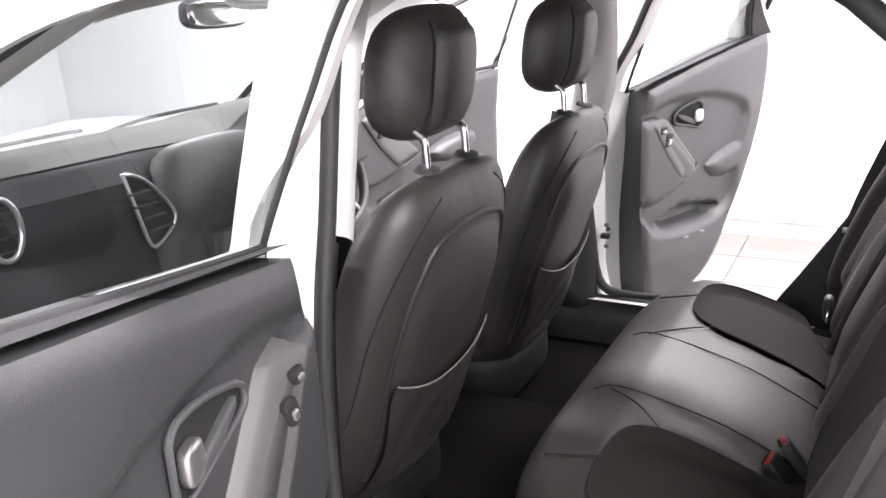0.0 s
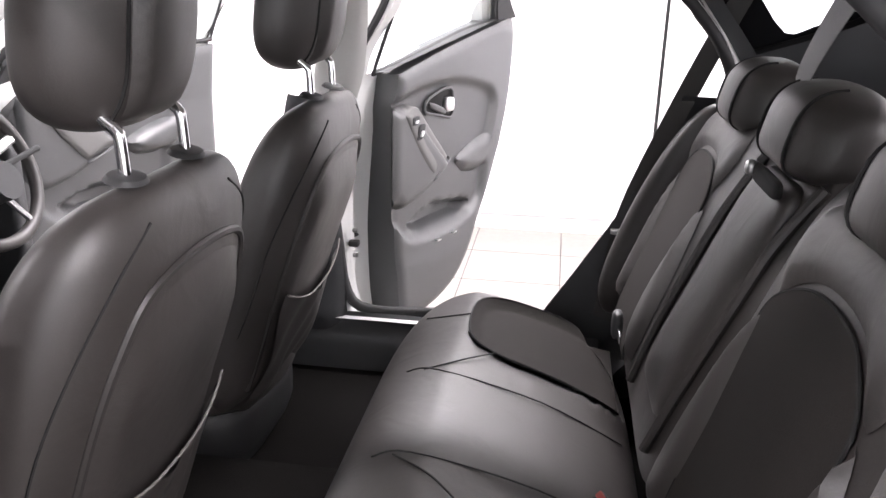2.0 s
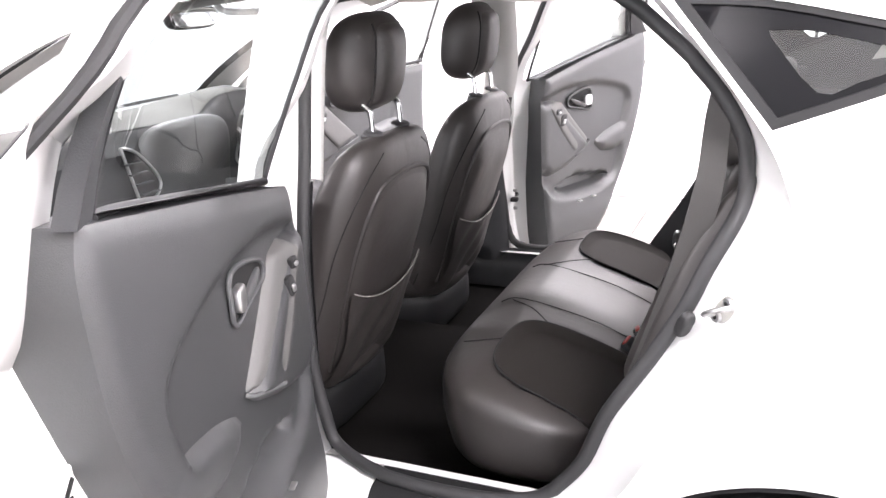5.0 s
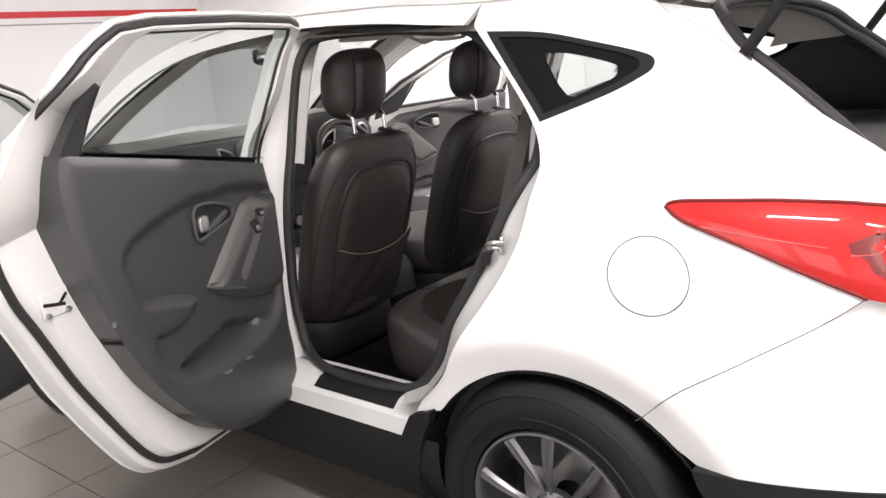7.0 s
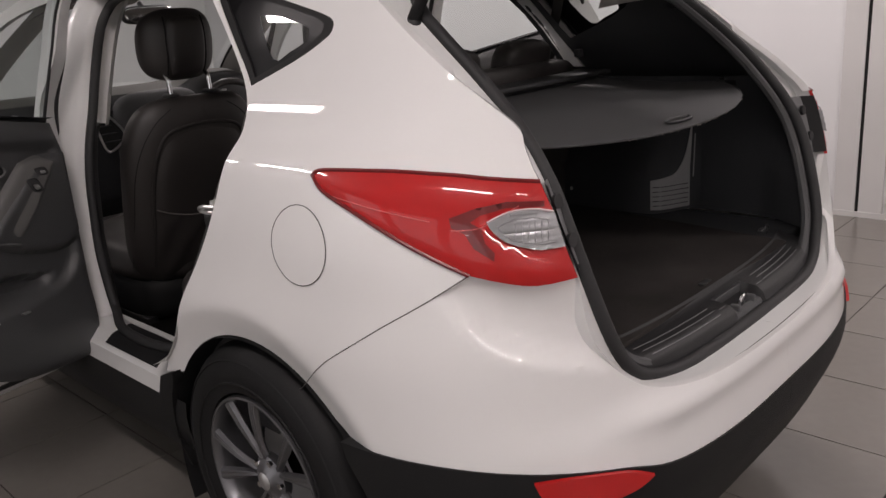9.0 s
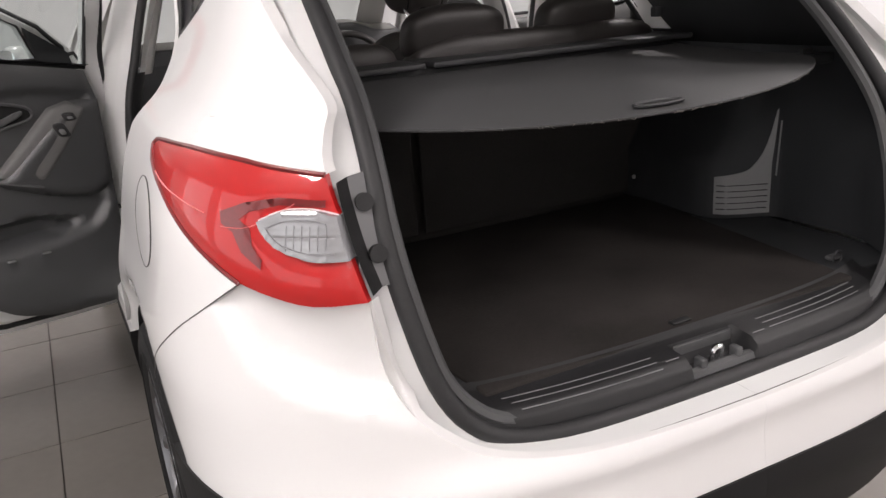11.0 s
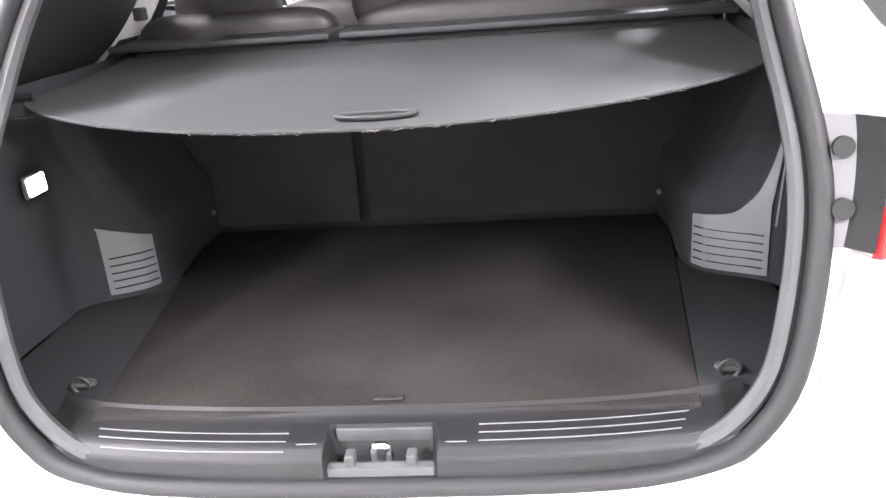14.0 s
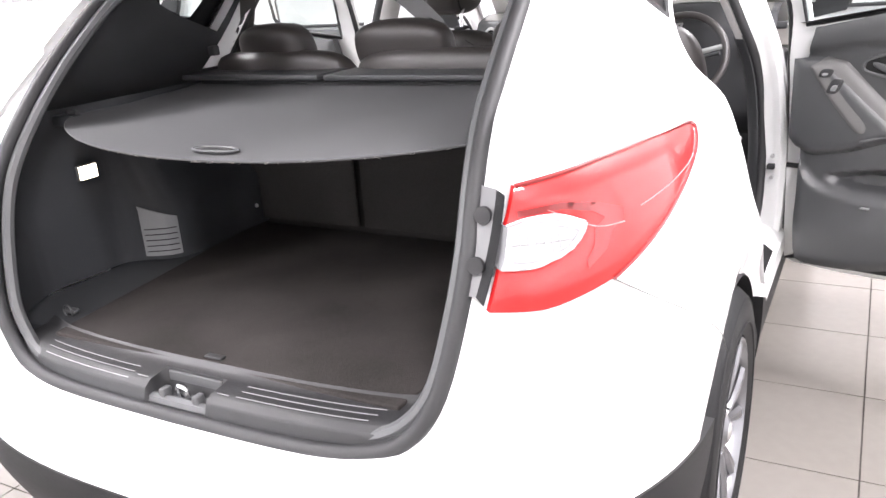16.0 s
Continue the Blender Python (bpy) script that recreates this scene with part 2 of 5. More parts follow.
def pillow(sx, sy, sz, p=4.0, q=2.6, n=14, deform=None):
    """A soft block: half sizes sx sy sz; p squares its face, q rounds its depth (y)."""
    bm = bmesh.new()
    bmesh.ops.create_cube(bm, size=2)
    bmesh.ops.subdivide_edges(bm, edges=bm.edges[:], cuts=n, use_grid_fill=True)
    for v in bm.verts:
        c = v.co.copy()
        lo, hi = 0.3, 1.3
        for _ in range(30):
            mid = (lo + hi) / 2
            e = ((abs(c.x * mid) ** p + abs(c.z * mid) ** p)) ** (q / p) + abs(c.y * mid) ** q
            lo, hi = (mid, hi) if e < 1 else (lo, mid)
        c *= lo
        w = Vector((c.x * sx, c.y * sy, c.z * sz))
        v.co = deform(w) if deform else w
    return bm


def disc(bm, r, depth, m, seg=32, bevel=0.0):
    """A cylinder along local z from 0 to depth."""
    made = bmesh.ops.create_cone(bm, cap_ends=True, segments=seg, radius1=r, radius2=r - bevel, depth=depth, matrix=m @ Matrix.Translation((0, 0, depth / 2)))
    return bm


def lathe(profile, seg=48, m=Matrix(), bm=None):
    """Turns (radius, height) points round local z."""
    bm = bm or bmesh.new()
    rings = [[bm.verts.new(m @ Vector((r * math.cos(k * math.tau / seg), r * math.sin(k * math.tau / seg), h))) for k in range(seg)] for r, h in profile]
    for A, B in zip(rings, rings[1:]):
        for k in range(seg):
            bm.faces.new((A[k], A[(k + 1) % seg], B[(k + 1) % seg], B[k]))
    return bm


# ---- car body surface: s runs back along the side and round the rear corner, z up ----
def spline(xs, vs):
    xs, vs = np.array(xs), np.array(vs)
    h = np.diff(xs)
    d = np.diff(vs) / h
    m = np.zeros(len(xs))
    for i in range(1, len(xs) - 1):
        if d[i - 1] * d[i] > 0:
            w1, w2 = 2 * h[i] + h[i - 1], h[i] + 2 * h[i - 1]
            m[i] = (w1 + w2) / (w1 / d[i - 1] + w2 / d[i])
    m[0], m[-1] = d[0], d[-1]

    def f(x):
        x = min(max(x, xs[0]), xs[-1])
        i = min(max(int(np.searchsorted(xs, x)) - 1, 0), len(h) - 1)
        t = (x - xs[i]) / h[i]
        return float((2 * t ** 3 - 3 * t * t + 1) * vs[i] + (t ** 3 - 2 * t * t + t) * h[i] * m[i] + (3 * t * t - 2 * t ** 3) * vs[i + 1] + (t ** 3 - t * t) * h[i] * m[i + 1])

    return f


rear_width = spline([.2, .35, .55, .75, .9, 1.0, 1.07, 1.13, 1.2, 1.28, 1.41, 1.52, 1.58, 1.62], [.84, .868, .885, .885, .866, .853, .836, .812, .74, .69, .64, .585, .54, .46])
front_width = spline([.2, .35, .55, .75, .9, 1.0, 1.1, 1.2, 1.3, 1.4, 1.52, 1.58, 1.62], [.84, .868, .885, .888, .878, .868, .848, .812, .770, .724, .662, .606, .56])
rear_at = spline([.2, .35, .5, .6, .7, .95, 1.12, 1.3, 1.5, 1.62], [.80, .88, .93, .92, .89, .86, .83, .70, .55, .44])


def width_at(z, y=0.0):
    """Half width of the body: the cabin narrows towards the rear."""
    k = min(1.0, max(0.0, (y - 0.08) / 0.4))
    k = k * k * (3 - 2 * k)
    return rear_width(z) * (1 - k) + front_width(z) * k


WRAP, TURN, SQUARE = -0.2, 0.6, 3.2
BACK = WRAP - TURN * math.pi / 2  # s of the rear centre line


def shell(s, z, inset=0.0):
    """The left body skin."""
    w, e = width_at(z, s) - inset, rear_at(z) - inset
    nose = max(0.0, s - 2.3)
    w -= 0.10 * nose ** 2 + 0.02 * nose ** 4
    if s >= WRAP:
        return Vector((-w, s, z))
    a = min((WRAP - s) / TURN, math.pi / 2 - 1e-6)
    return Vector((-w * math.cos(a) ** (2 / SQUARE), WRAP - (e + WRAP) * math.sin(a) ** (2 / SQUARE), z))


def along(y, z):
    """The s of a place on the side with that y."""
    if y >= WRAP:
        return y
    return WRAP - TURN * math.asin(min(1.0, ((WRAP - y) / (rear_at(z) + WRAP)) ** (SQUARE / 2)))


def resample(outline, step, closed=True):
    out = []
    n = len(outline)
    for i in range(n if closed else n - 1):
        a, b = Vector(outline[i]), Vector(outline[(i + 1) % n])
        k = max(1, int((b - a).length / step + 0.5))
        out += [a + (b - a) * (j / k) for j in range(k)]
    if not closed:
        out.append(Vector(outline[-1]))
    return out


def soft(pts, n=5):
    return [(p.x, p.y) for p in smooth_line([(*p, 0) for p in pts], n)]


def inside(p, poly):
    c = False
    j = len(poly) - 1
    for i in range(len(poly)):
        a, b = poly[i], poly[j]
        if (a[1] > p[1]) != (b[1] > p[1]) and p[0] < (b[0] - a[0]) * (p[1] - a[1]) / (b[1] - a[1]) + a[0]:
            c = not c
        j = i
    return c


def gap_to(p, poly):
    best = 9.0
    for i in range(len(poly)):
        a, b = poly[i - 1], poly[i]
        d = b - a
        t = min(1, max(0, (p - a).dot(d) / max(d.length_squared, 1e-12)))
        best = min(best, (a + d * t - p).length)
    return best


def sheet(outline, fn, step=0.03, holes=(), lip=0.0, lip_fn=None):
    """A curved panel: a flat outline, filled with triangles and laid on the surface fn(u, v); lip turns its rim inward."""
    from mathutils.geometry import delaunay_2d_cdt
    loops = [resample(outline, step)] + [resample(h, step) for h in holes]
    verts, edges = [], []
    for lp in loops:
        k = len(verts)
        verts += lp
        edges += [(k + i, k + (i + 1) % len(lp)) for i in range(len(lp))]
    us, vs = [p.x for p in loops[0]], [p.y for p in loops[0]]
    row = 0
    v = min(vs) + step / 2
    while v < max(vs):
        u = min(us) + (step / 2 if row % 2 else 0)
        while u < max(us):
            p = Vector((u, v))
            if inside(p, loops[0]) and not any(inside(p, h) for h in loops[1:]) and min(gap_to(p, lp) for lp in loops) > step * 0.45:
                verts.append(p)
            u += step
        v += step * 0.87
        row += 1
    co, _, faces, *_ = delaunay_2d_cdt(verts, edges, [], 0, 1e-6)
    bm = bmesh.new()
    V = [bm.verts.new(fn(p.x, p.y)) for p in co]
    for f in faces:
        c = sum((co[i] for i in f), Vector((0, 0))) / len(f)
        if inside(c, loops[0]) and not any(inside(c, h) for h in loops[1:]):
            try:
                bm.faces.new([V[i] for i in f])
            except ValueError:
                pass
    bmesh.ops.delete(bm, geom=[v for v in bm.verts if not v.link_faces], context="VERTS")
    if lip:
        rim = [e for e in bm.edges if len(e.link_faces) == 1]
        r = bmesh.ops.extrude_edge_only(bm, edges=rim)
        back = lip_fn or (lambda c: Vector((c.x * (1 - lip / max(abs(c.x), 0.3)), c.y + (lip * 0.8 if c.y < -0.5 else 0), c.z)))
        for v in [g for g in r["geom"] if isinstance(g, bmesh.types.BMVert)]:
            v.co = back(v.co)
    return bm


def mirrored(bm, sgn):
    """sgn -1 keeps the left side, +1 flips it to the right."""
    if sgn > 0:
        for v in bm.verts:
            v.co.x = -v.co.x
    return bm


def empty(name):
    e = new(name)
    e.empty_display_size = 0.1
    return e


# ---- the showroom ----
def structure(name, bm, material, label):
    ob = finish(bm, name, material, None, "", False)
    return tagged(ob, label, kind="structure")


X0, X1, Y0, Y1, H = ROOM
floor = structure("floor", boxed(X0, X1, Y0, Y1, -0.12, -0.005), GROUT, "showroom floor of beige glazed tiles with dark joints")
structure("ceiling", boxed(X0, X1, Y0, Y1, H, H + 0.15), CEIL, "plain white showroom ceiling")
wall_right = structure("wall_east", boxed(X1, X1 + 0.2, Y0, Y1, -0.12, H + 0.15), WALL, "white showroom wall with tall flush panels")
bm = bmesh.new()
box(bm, X0 - 0.2, X0, Y0, Y1, -0.12, 0.4)
box(bm, X0 - 0.2, X0, Y0, Y1, 2.6, H + 0.15)
edge = Y0
for y, w in ADDED_PANES:
    box(bm, X0 - 0.2, X0, edge, y - w / 2, 0.4, 2.6)
    edge = y + w / 2
box(bm, X0 - 0.2, X0, edge, Y1, 0.4, 2.6)
structure("wall_west", bm, WALL, "white showroom wall with three large added panes")
# panes added to go with the fill lamps on this unseen side
for k, (y, w) in enumerate(ADDED_PANES):
    pane = structure("window_%d" % (k + 1), boxed(X0 - 0.106, X0 - 0.1, y - w / 2, y + w / 2, 0.4, 2.6), GLASS, "large clear pane added for side light")
    pane.visible_shadow = False
wall_front = structure("wall_north", boxed(X0 - 0.2, X1 + 0.2, Y1, Y1 + 0.2, -0.12, H + 0.15), WALL, "white showroom wall with a red stripe")
structure("wall_south", boxed(X0 - 0.2, X1 + 0.2, Y0 - 0.2, Y0, -0.12, H + 0.15), WALL, "plain white showroom wall")
part("stripe", boxed(X0, X1 - 0.05, Y1 - 0.006, Y1, 2.07, 2.13), RED_STRIPE, wall_front, "thin red painted stripe")
part("line", boxed(X0, X1 - 0.05, Y1 - 0.006, Y1, 2.0, 2.015), GREY_STRIPE, wall_front, "thin grey painted line")

for a, b in ((-5.0, -2.35), (-2.3, -0.19), (0.09, 2.2), (2.25, 4.3), (4.35, 7.1)):
    part("panel", boxed(X1 - 0.014, X1, a, b, 0.09, 2.75, 0.003), WALL_PANEL, wall_right, smooth=False)
for a, b in ((-0.19, -0.055), (-0.035, 0.09)):
    part("frame_post", boxed(X1 - 0.03, X1, a, b, 0.0, 2.75, 0.004), ALU, wall_right, "pale grey aluminium upright", smooth=False)
part("joint", boxed(X1 - 0.02, X1, -0.055, -0.035, 0.02, 2.75), SHADOWGAP, wall_right, "dark joint between two uprights", smooth=False)
structure("baseboard", boxed(X1 - 0.035, X1 - 0.0305, Y0, Y1, 0.0, 0.035), ALU, "thin grey metal skirting along the wall")

for x, y in LAMPS:
    body = finish(boxed(x - 0.09, x + 0.09, y - 0.78, y + 0.78, H - 0.09, H, 0.01), "ceiling_light", WALL_PANEL, None, "", False)
    tagged(body, "long white ceiling light with a bright tube", "ceiling light", "ceiling lights")
    for dx in (-0.045, 0.045):
        part("tube", tube([(x + dx, y - 0.74, H - 0.105), (x + dx, y + 0.74, H - 0.105)], 0.013, 10), TUBE, body, "glowing white tube")

# unreadable lettering on the added west pane and the far wall
west_pane = bpy.data.objects["window_3"]
for y, w in ((2.44, .07), (2.55, .05), (2.64, .09), (2.77, .06), (2.87, .08), (2.98, .05)):
    part("lettering_bar", boxed(X0 + .03, X0 + .034, y, y + w, 1.405, 1.47), GREY_STRIPE, west_pane, smooth=False)
for x, w in ((-1.95, .12), (-1.78, .05), (-1.68, .12), (-1.50, .12)):
    part("lettering_bar", boxed(x, x + w, Y1 - .006, Y1, 1.14, 1.30), GREY_STRIPE, wall_front, smooth=False)

# ---- the car ----
car = empty("car")
tagged(car, "white compact SUV with its doors and tailgate standing open", "car")

DOOR_REAR = [(.307, 1.524), (.204, 1.41), (.103, 1.277), (.064, 1.206), (.048, 1.148), (.058, 1.06), (.088, .985), (.15, .89), (.235, .775), (.30, .664), (.375, .585)]
ARCH_Y, ARCH_Z, ARCH_R = -0.022, 0.285, 0.447


def arch(z_front, z_rear, yc=ARCH_Y, n=22):
    """Wheel arch edge from its front foot over the top to its rear foot, as (s, z)."""
    a0 = math.acos(max(-1, min(1, math.sqrt(max(0, ARCH_R ** 2 - (z_front - ARCH_Z) ** 2)) / ARCH_R)))
    a0 = math.copysign(a0, z_front - ARCH_Z)
    a1 = math.asin((z_rear - ARCH_Z) / ARCH_R)
    out = []
    for i in range(n + 1):
        a = a0 + (math.pi - a1 - a0) * i / n
        y, z = yc + ARCH_R * 0.985 * math.cos(a), ARCH_Z + ARCH_R * math.sin(a)
        out.append((along(y, z), z))
    return out


LAMP_LOW = soft([(-.537, .972), (-.42, 1.021), (-.318, 1.067), (-.245, 1.103), (-.221, 1.131)])
LAMP_TOP = soft([(-.221, 1.131), (-.235, 1.142), (-.313, 1.147), (-.39, 1.148), (-.5, 1.143), (-.56, 1.137), (-.683, 1.124)])
GATE_EDGE = soft([(-.683, 1.124), (-.645, 1.178), (-.622, 1.217), (-.49, 1.302), (-.40, 1.365), (-.272, 1.454), (-.134, 1.55)])
GATE_LOW = soft([(-.755, .948), (-.768, .86), (-.80, .79), (-.85, .733), (-.905, .697), (-1.0, .676), (BACK, .668)])
SEAM = soft([(-.537, .972), (-.454, .925), (-.354, .864), (-.271, .795), (-.230, .742), (-.205, .677)])
CLAD_TOP = soft([(along(-.357, .595), .595), (-.31, .598), (-.46, .603), (-.626, .595), (-.795, .575), (-.90, .548), (-1.047, .54), (BACK, .54)])
QWIN = soft([(.272, 1.508), (.126, 1.495), (-.034, 1.461), (-.137, 1.436), (-.176, 1.42), (-.178, 1.398), (-.15, 1.379), (-.075, 1.345), (.092, 1.287)], 4)


def cut_arch(z):
    """The arch edge from its front foot to the seam, and from the seam to its rear foot."""
    full = arch(.563, .595)
    i = next(k for k, p in enumerate(full) if p[0] < SEAM[-1][0])
    return full[:i], full[i:]


def flared(s, z, inset=0.0):
    """The body skin with a band round the wheel arch that turns in towards its edge."""
    p = shell(s, z, inset)
    p.x += .026 * min(1, max(0, (.524 - math.hypot(p.y - ARCH_Y, z - ARCH_Z)) / .075))
    return p


def exterior(sgn):
    up, down = cut_arch(0)
    outline = [(.31, 1.583)] + soft(DOOR_REAR) + [(.40, .545), (.330, .556)] + up + SEAM[::-1] + LAMP_LOW[1:] + LAMP_TOP[1:] + GATE_EDGE[1:] + [(-.098, 1.583)]
    quarter = part("quarter_panel", mirrored(sheet(outline, flared, 0.018, [QWIN], 0.02), sgn), PAINT, car, "glossy white rear quarter panel")
    # quarter window: black surround, sunk glass
    mid = [(.84 * u + .16 * .055, .84 * v + .16 * 1.405) for u, v in QWIN]
    rim = soft([(.110, 1.444), (.044, 1.4406), (-.072, 1.4135), (-.090, 1.399), (-.083, 1.381), (-.030, 1.3603), (.0286, 1.3449), (.106, 1.4326)], 3)
    part("window_rubber", mirrored(sheet(QWIN, lambda s, z: shell(s, z, 0.003), 0.03, [mid], 0.012), sgn), CLAD, quarter, "matt black rubber window border")
    part("window_surround", mirrored(sheet(mid, lambda s, z: shell(s, z, 0.008), 0.03, [rim]), sgn), GLOSS_BLACK, quarter, "black printed border of the quarter glass")
    pane = mirrored(sheet(rim, lambda s, z: shell(s, z, 0.010), 0.03), sgn)
    part("quarter_window", pane, GLASS, quarter, "small clear quarter glass").visible_shadow = False
    # fuel flap on the left only
    if sgn < 0:
        ring = [(along(-.253 + .089 * math.cos(a), .99), .991 + .081 * math.sin(a)) for a in [i * math.tau / 40 for i in range(40)]]
        part("fuel_flap", sheet(ring, lambda s, z: shell(s, z, -0.0015), 0.02), PAINT, quarter, "round white fuel flap")
        part("flap_gap", tube([shell(s, z, -0.0013) for s, z in ring], 0.0011, 5, True), SEAMGAP, quarter)
    part("seam", tube([shell(s, z, -0.0002) for s, z in SEAM] if sgn < 0 else [Vector((-shell(s, z).x, shell(s, z).y, z)) for s, z in SEAM], 0.0011, 5), SEAMGAP, quarter)
    # tail lamp
    hi = soft([(-.711, 1.071), (-.67, 1.079), (-.62, 1.078), (-.575, 1.063)], 4)
    lo = soft([(-.575, 1.063), (-.59, 1.045), (-.62, 1.026), (-.68, 1.010), (-.731, 1.011)], 4)
    red = LAMP_TOP + [(-.693, 1.105), (-.703, 1.085)] + hi + lo[1:] + [(-.744, .975), (-.753, .949)] + soft([(-.753, .949), (-.67, .945), (-.60, .957), (-.537, .972)], 3)[1:] + LAMP_LOW[1:-1]
    clear = hi + lo[1:] + [(-.724, 1.03)]

    def bulge(s, z):
        k = min(1.0, gap_to(Vector((s, z)), [Vector(p) for p in red]) / 0.03)
        return shell(s, z, -0.003 - 0.007 * math.sin(k * math.pi / 2))

    lamp = part("tail_lamp", mirrored(sheet(red, bulge, 0.018, (), 0.008), sgn), RED_LENS, car, "glossy red wraparound tail lamp")
    part("lens", mirrored(sheet(clear, lambda s, z: shell(s, z, -0.0105 + 0.0010 * math.sin(z * 700)), 0.006, (), 0.02), sgn), CLEAR_LENS, lamp, "clear ribbed indicator lens")
    # inside the lamp: dark red hook round the lens, pale rim, fine moulding lines and reflector ribs
    hook = [(-.691, 1.092), (-.613, 1.097), (-.549, 1.089), (-.498, 1.074), (-.503, 1.058), (-.530, 1.047), (-.549, 1.021), (-.588, .998), (-.590, 1.012), (-.571, 1.030), (-.563, 1.054), (-.541, 1.066), (-.561, 1.077), (-.613, 1.086), (-.691, 1.082)]

    def over(s, z, lift=0.0012):
        p = bulge(s, z)
        q = bulge(s, z) - Vector((0, .2, p.z))
        return p + Vector((q.x, q.y, 0)).normalized() * lift

    part("lamp_hook", mirrored(sheet(hook, over, 0.008), sgn), DEEP_RED, lamp, "dark red hook round the clear lens")
    part("lens_rim", tube([Vector((p.x * -sgn, p.y, p.z)) for p in (over(s, z, .0005) for s, z in hi + lo[1:])], 0.0020, 6), LENS_RIM, lamp, "pale rim of the clear lens")
    for line in ([(-.262, 1.098), (-.36, 1.083), (-.46, 1.068)], [(-.503, 1.053), (-.55, 1.054), (-.584, 1.062), (-.64, 1.088)]):
        part("moulding_line", tube([Vector(((p.x - .0006) * -sgn, p.y, p.z)) for p in (bulge(s, z) for s, z in soft(line, 5))], 0.0011, 5), PALE_RED, lamp, "pale moulded line")
    inset = [(-.652 + (s + .652) * .74, 1.043 + (z - 1.043) * .66) for s, z in hi + lo[1:]]
    part("reflector_outline", tube([Vector((p.x * -sgn, p.y, p.z)) for p in (shell(s, z, -.0115) for s, z in inset)], 0.0009, 5), RIB_GREY, lamp, "grey reflector outline")
    for k in range(6):
        s0 = -.632 - .013 * k
        part("reflector_rib", tube([Vector((p.x * -sgn, p.y, p.z)) for p in (shell(s0, 1.043 + .017 * j, -.0115) for j in (-1, 0, 1))], 0.0005, 5), RIB_GREY, lamp)
    part("lamp_border", tube([Vector((p.x * -sgn, p.y, p.z)) for p in (shell(s, z, -.0035) for s, z in LAMP_LOW + LAMP_TOP[1:])], 0.0042, 6), DEEP_RED, lamp, "dark red lamp border")
    # bumper, cladding, reflector
    bump = SEAM[::-1] + [(-.60, .957), (-.67, .945), (-.755, .948)] + GATE_LOW[1:] + [(BACK, .54)] + CLAD_TOP[::-1][1:] + down[::-1][1:]

    crease = spline([-1.2, -.912, -.82, -.717, -.573, -.454], [.655, .70, .766, .789, .835, .938])

    def bumper_skin(s, z):
        k = max(0, z - crease(max(s, -1.15))) / .13
        rise = min(1, k / .25)
        scoop = rise * rise * (3 - 2 * rise) * max(0, 1 - max(0, k - .55) / .9) * min(1, max(0, (-.44 - s) / .16)) * min(1, max(0, (s + .93) / .12))
        p = flared(s, z, .030 * scoop)
        ledge = math.exp(-((z - .655) / .028) ** 2) * min(1, max(0, (-s - .75) / .15))
        p.y -= 0.018 * ledge
        return p

    bumper = part("rear_bumper", mirrored(sheet(bump, bumper_skin, 0.017, (), 0.015), sgn), PAINT, car, "glossy white rear bumper")
    foot = arch(.24, .24)
    j = next(k for k, p in enumerate(foot) if p[0] < -0.2 and p[1] < 0.6)
    low = CLAD_TOP + [(BACK, .30), (-.9, .28), (-.5, .26), (along(-.46, .25), .25)] + foot[j:][::-1]
    part("bumper_cladding", mirrored(sheet(low, lambda s, z: shell(s, z, -0.004), 0.03, (), 0.03), sgn), CLAD, bumper, "matt black lower bumper cladding")
    refl = soft([(-.618, .582), (-.70, .584), (-.80, .571), (-.855, .545)], 5) + soft([(-.855, .545), (-.81, .528), (-.70, .520), (-.64, .541), (-.618, .582)], 4)[1:-1]
    part("reflector", mirrored(sheet(refl, lambda s, z: shell(s, z, -0.011), 0.015, (), 0.02), sgn), RED_LENS, bumper, "red rear fog reflector")
    # lining of the arch
    for yc, nm in ((ARCH_Y, "rear"), (2.618, "front")):
        line = [(ARCH_R * 0.985 * math.cos(a), ARCH_Z + ARCH_R * math.sin(a)) for a in [(-0.1 + 1.065 * i / 24) * math.pi for i in range(25)]]
        bm = grid_surface(24, 4, lambda u, v: Vector((sgn * (0.865 - 0.33 * v), yc + line[int(u * 24 + .5)][0], line[int(u * 24 + .5)][1] - 0.004)))
        part("arch_liner", bm, CLAD, car, "black wheel arch liner")
    # sill with black cladding under the doors
    def sill(u, v):
        y = 0.40 + 1.78 * u
        prof = [(-.735, .545), (-.78, .545), (-.83, .535), (-.868, .505), (-.872, .455)]
        k = v * 4
        i = min(3, int(k))
        a, b = prof[i], prof[i + 1]
        return Vector((-sgn * (a[0] + (b[0] - a[0]) * (k - i)) * 1, y, a[1] + (b[1] - a[1]) * (k - i)))
    rocker = part("sill", grid_surface(12, 8, sill), PAINT_IN, car, "white painted door sill")
    bm = grid_surface(12, 6, lambda u, v: Vector((sgn * (0.868 + 0.012 * math.sin(v * math.pi) - 0.07 * v * v), 0.34 + 1.92 * u, .462 - .24 * v)))
    part("sill_cladding", bm, CLAD, rocker, "matt black sill cladding")
    part("sill_plate", thicken(grid_surface(8, 6, lambda u, v: sill(.06 + .18 * u, .18 + .50 * v) + Vector((0, 0, .007))), .004), CLAD, rocker, "black plastic scuff plate")
    # arch foot between sill and wheel
    bm = sheet([(.345, .56), (.42, .53), (.46, .46), (.40, .24), (.36, .24)] + [(p[0] + .004, p[1]) for p in arch(.24, .595) if p[0] > .30 and p[1] < .565], lambda s, z: shell(s, z, -0.002), 0.03, (), 0.03)
    part("arch_trim", mirrored(bm, sgn), CLAD, rocker, "matt black trim behind the sill")
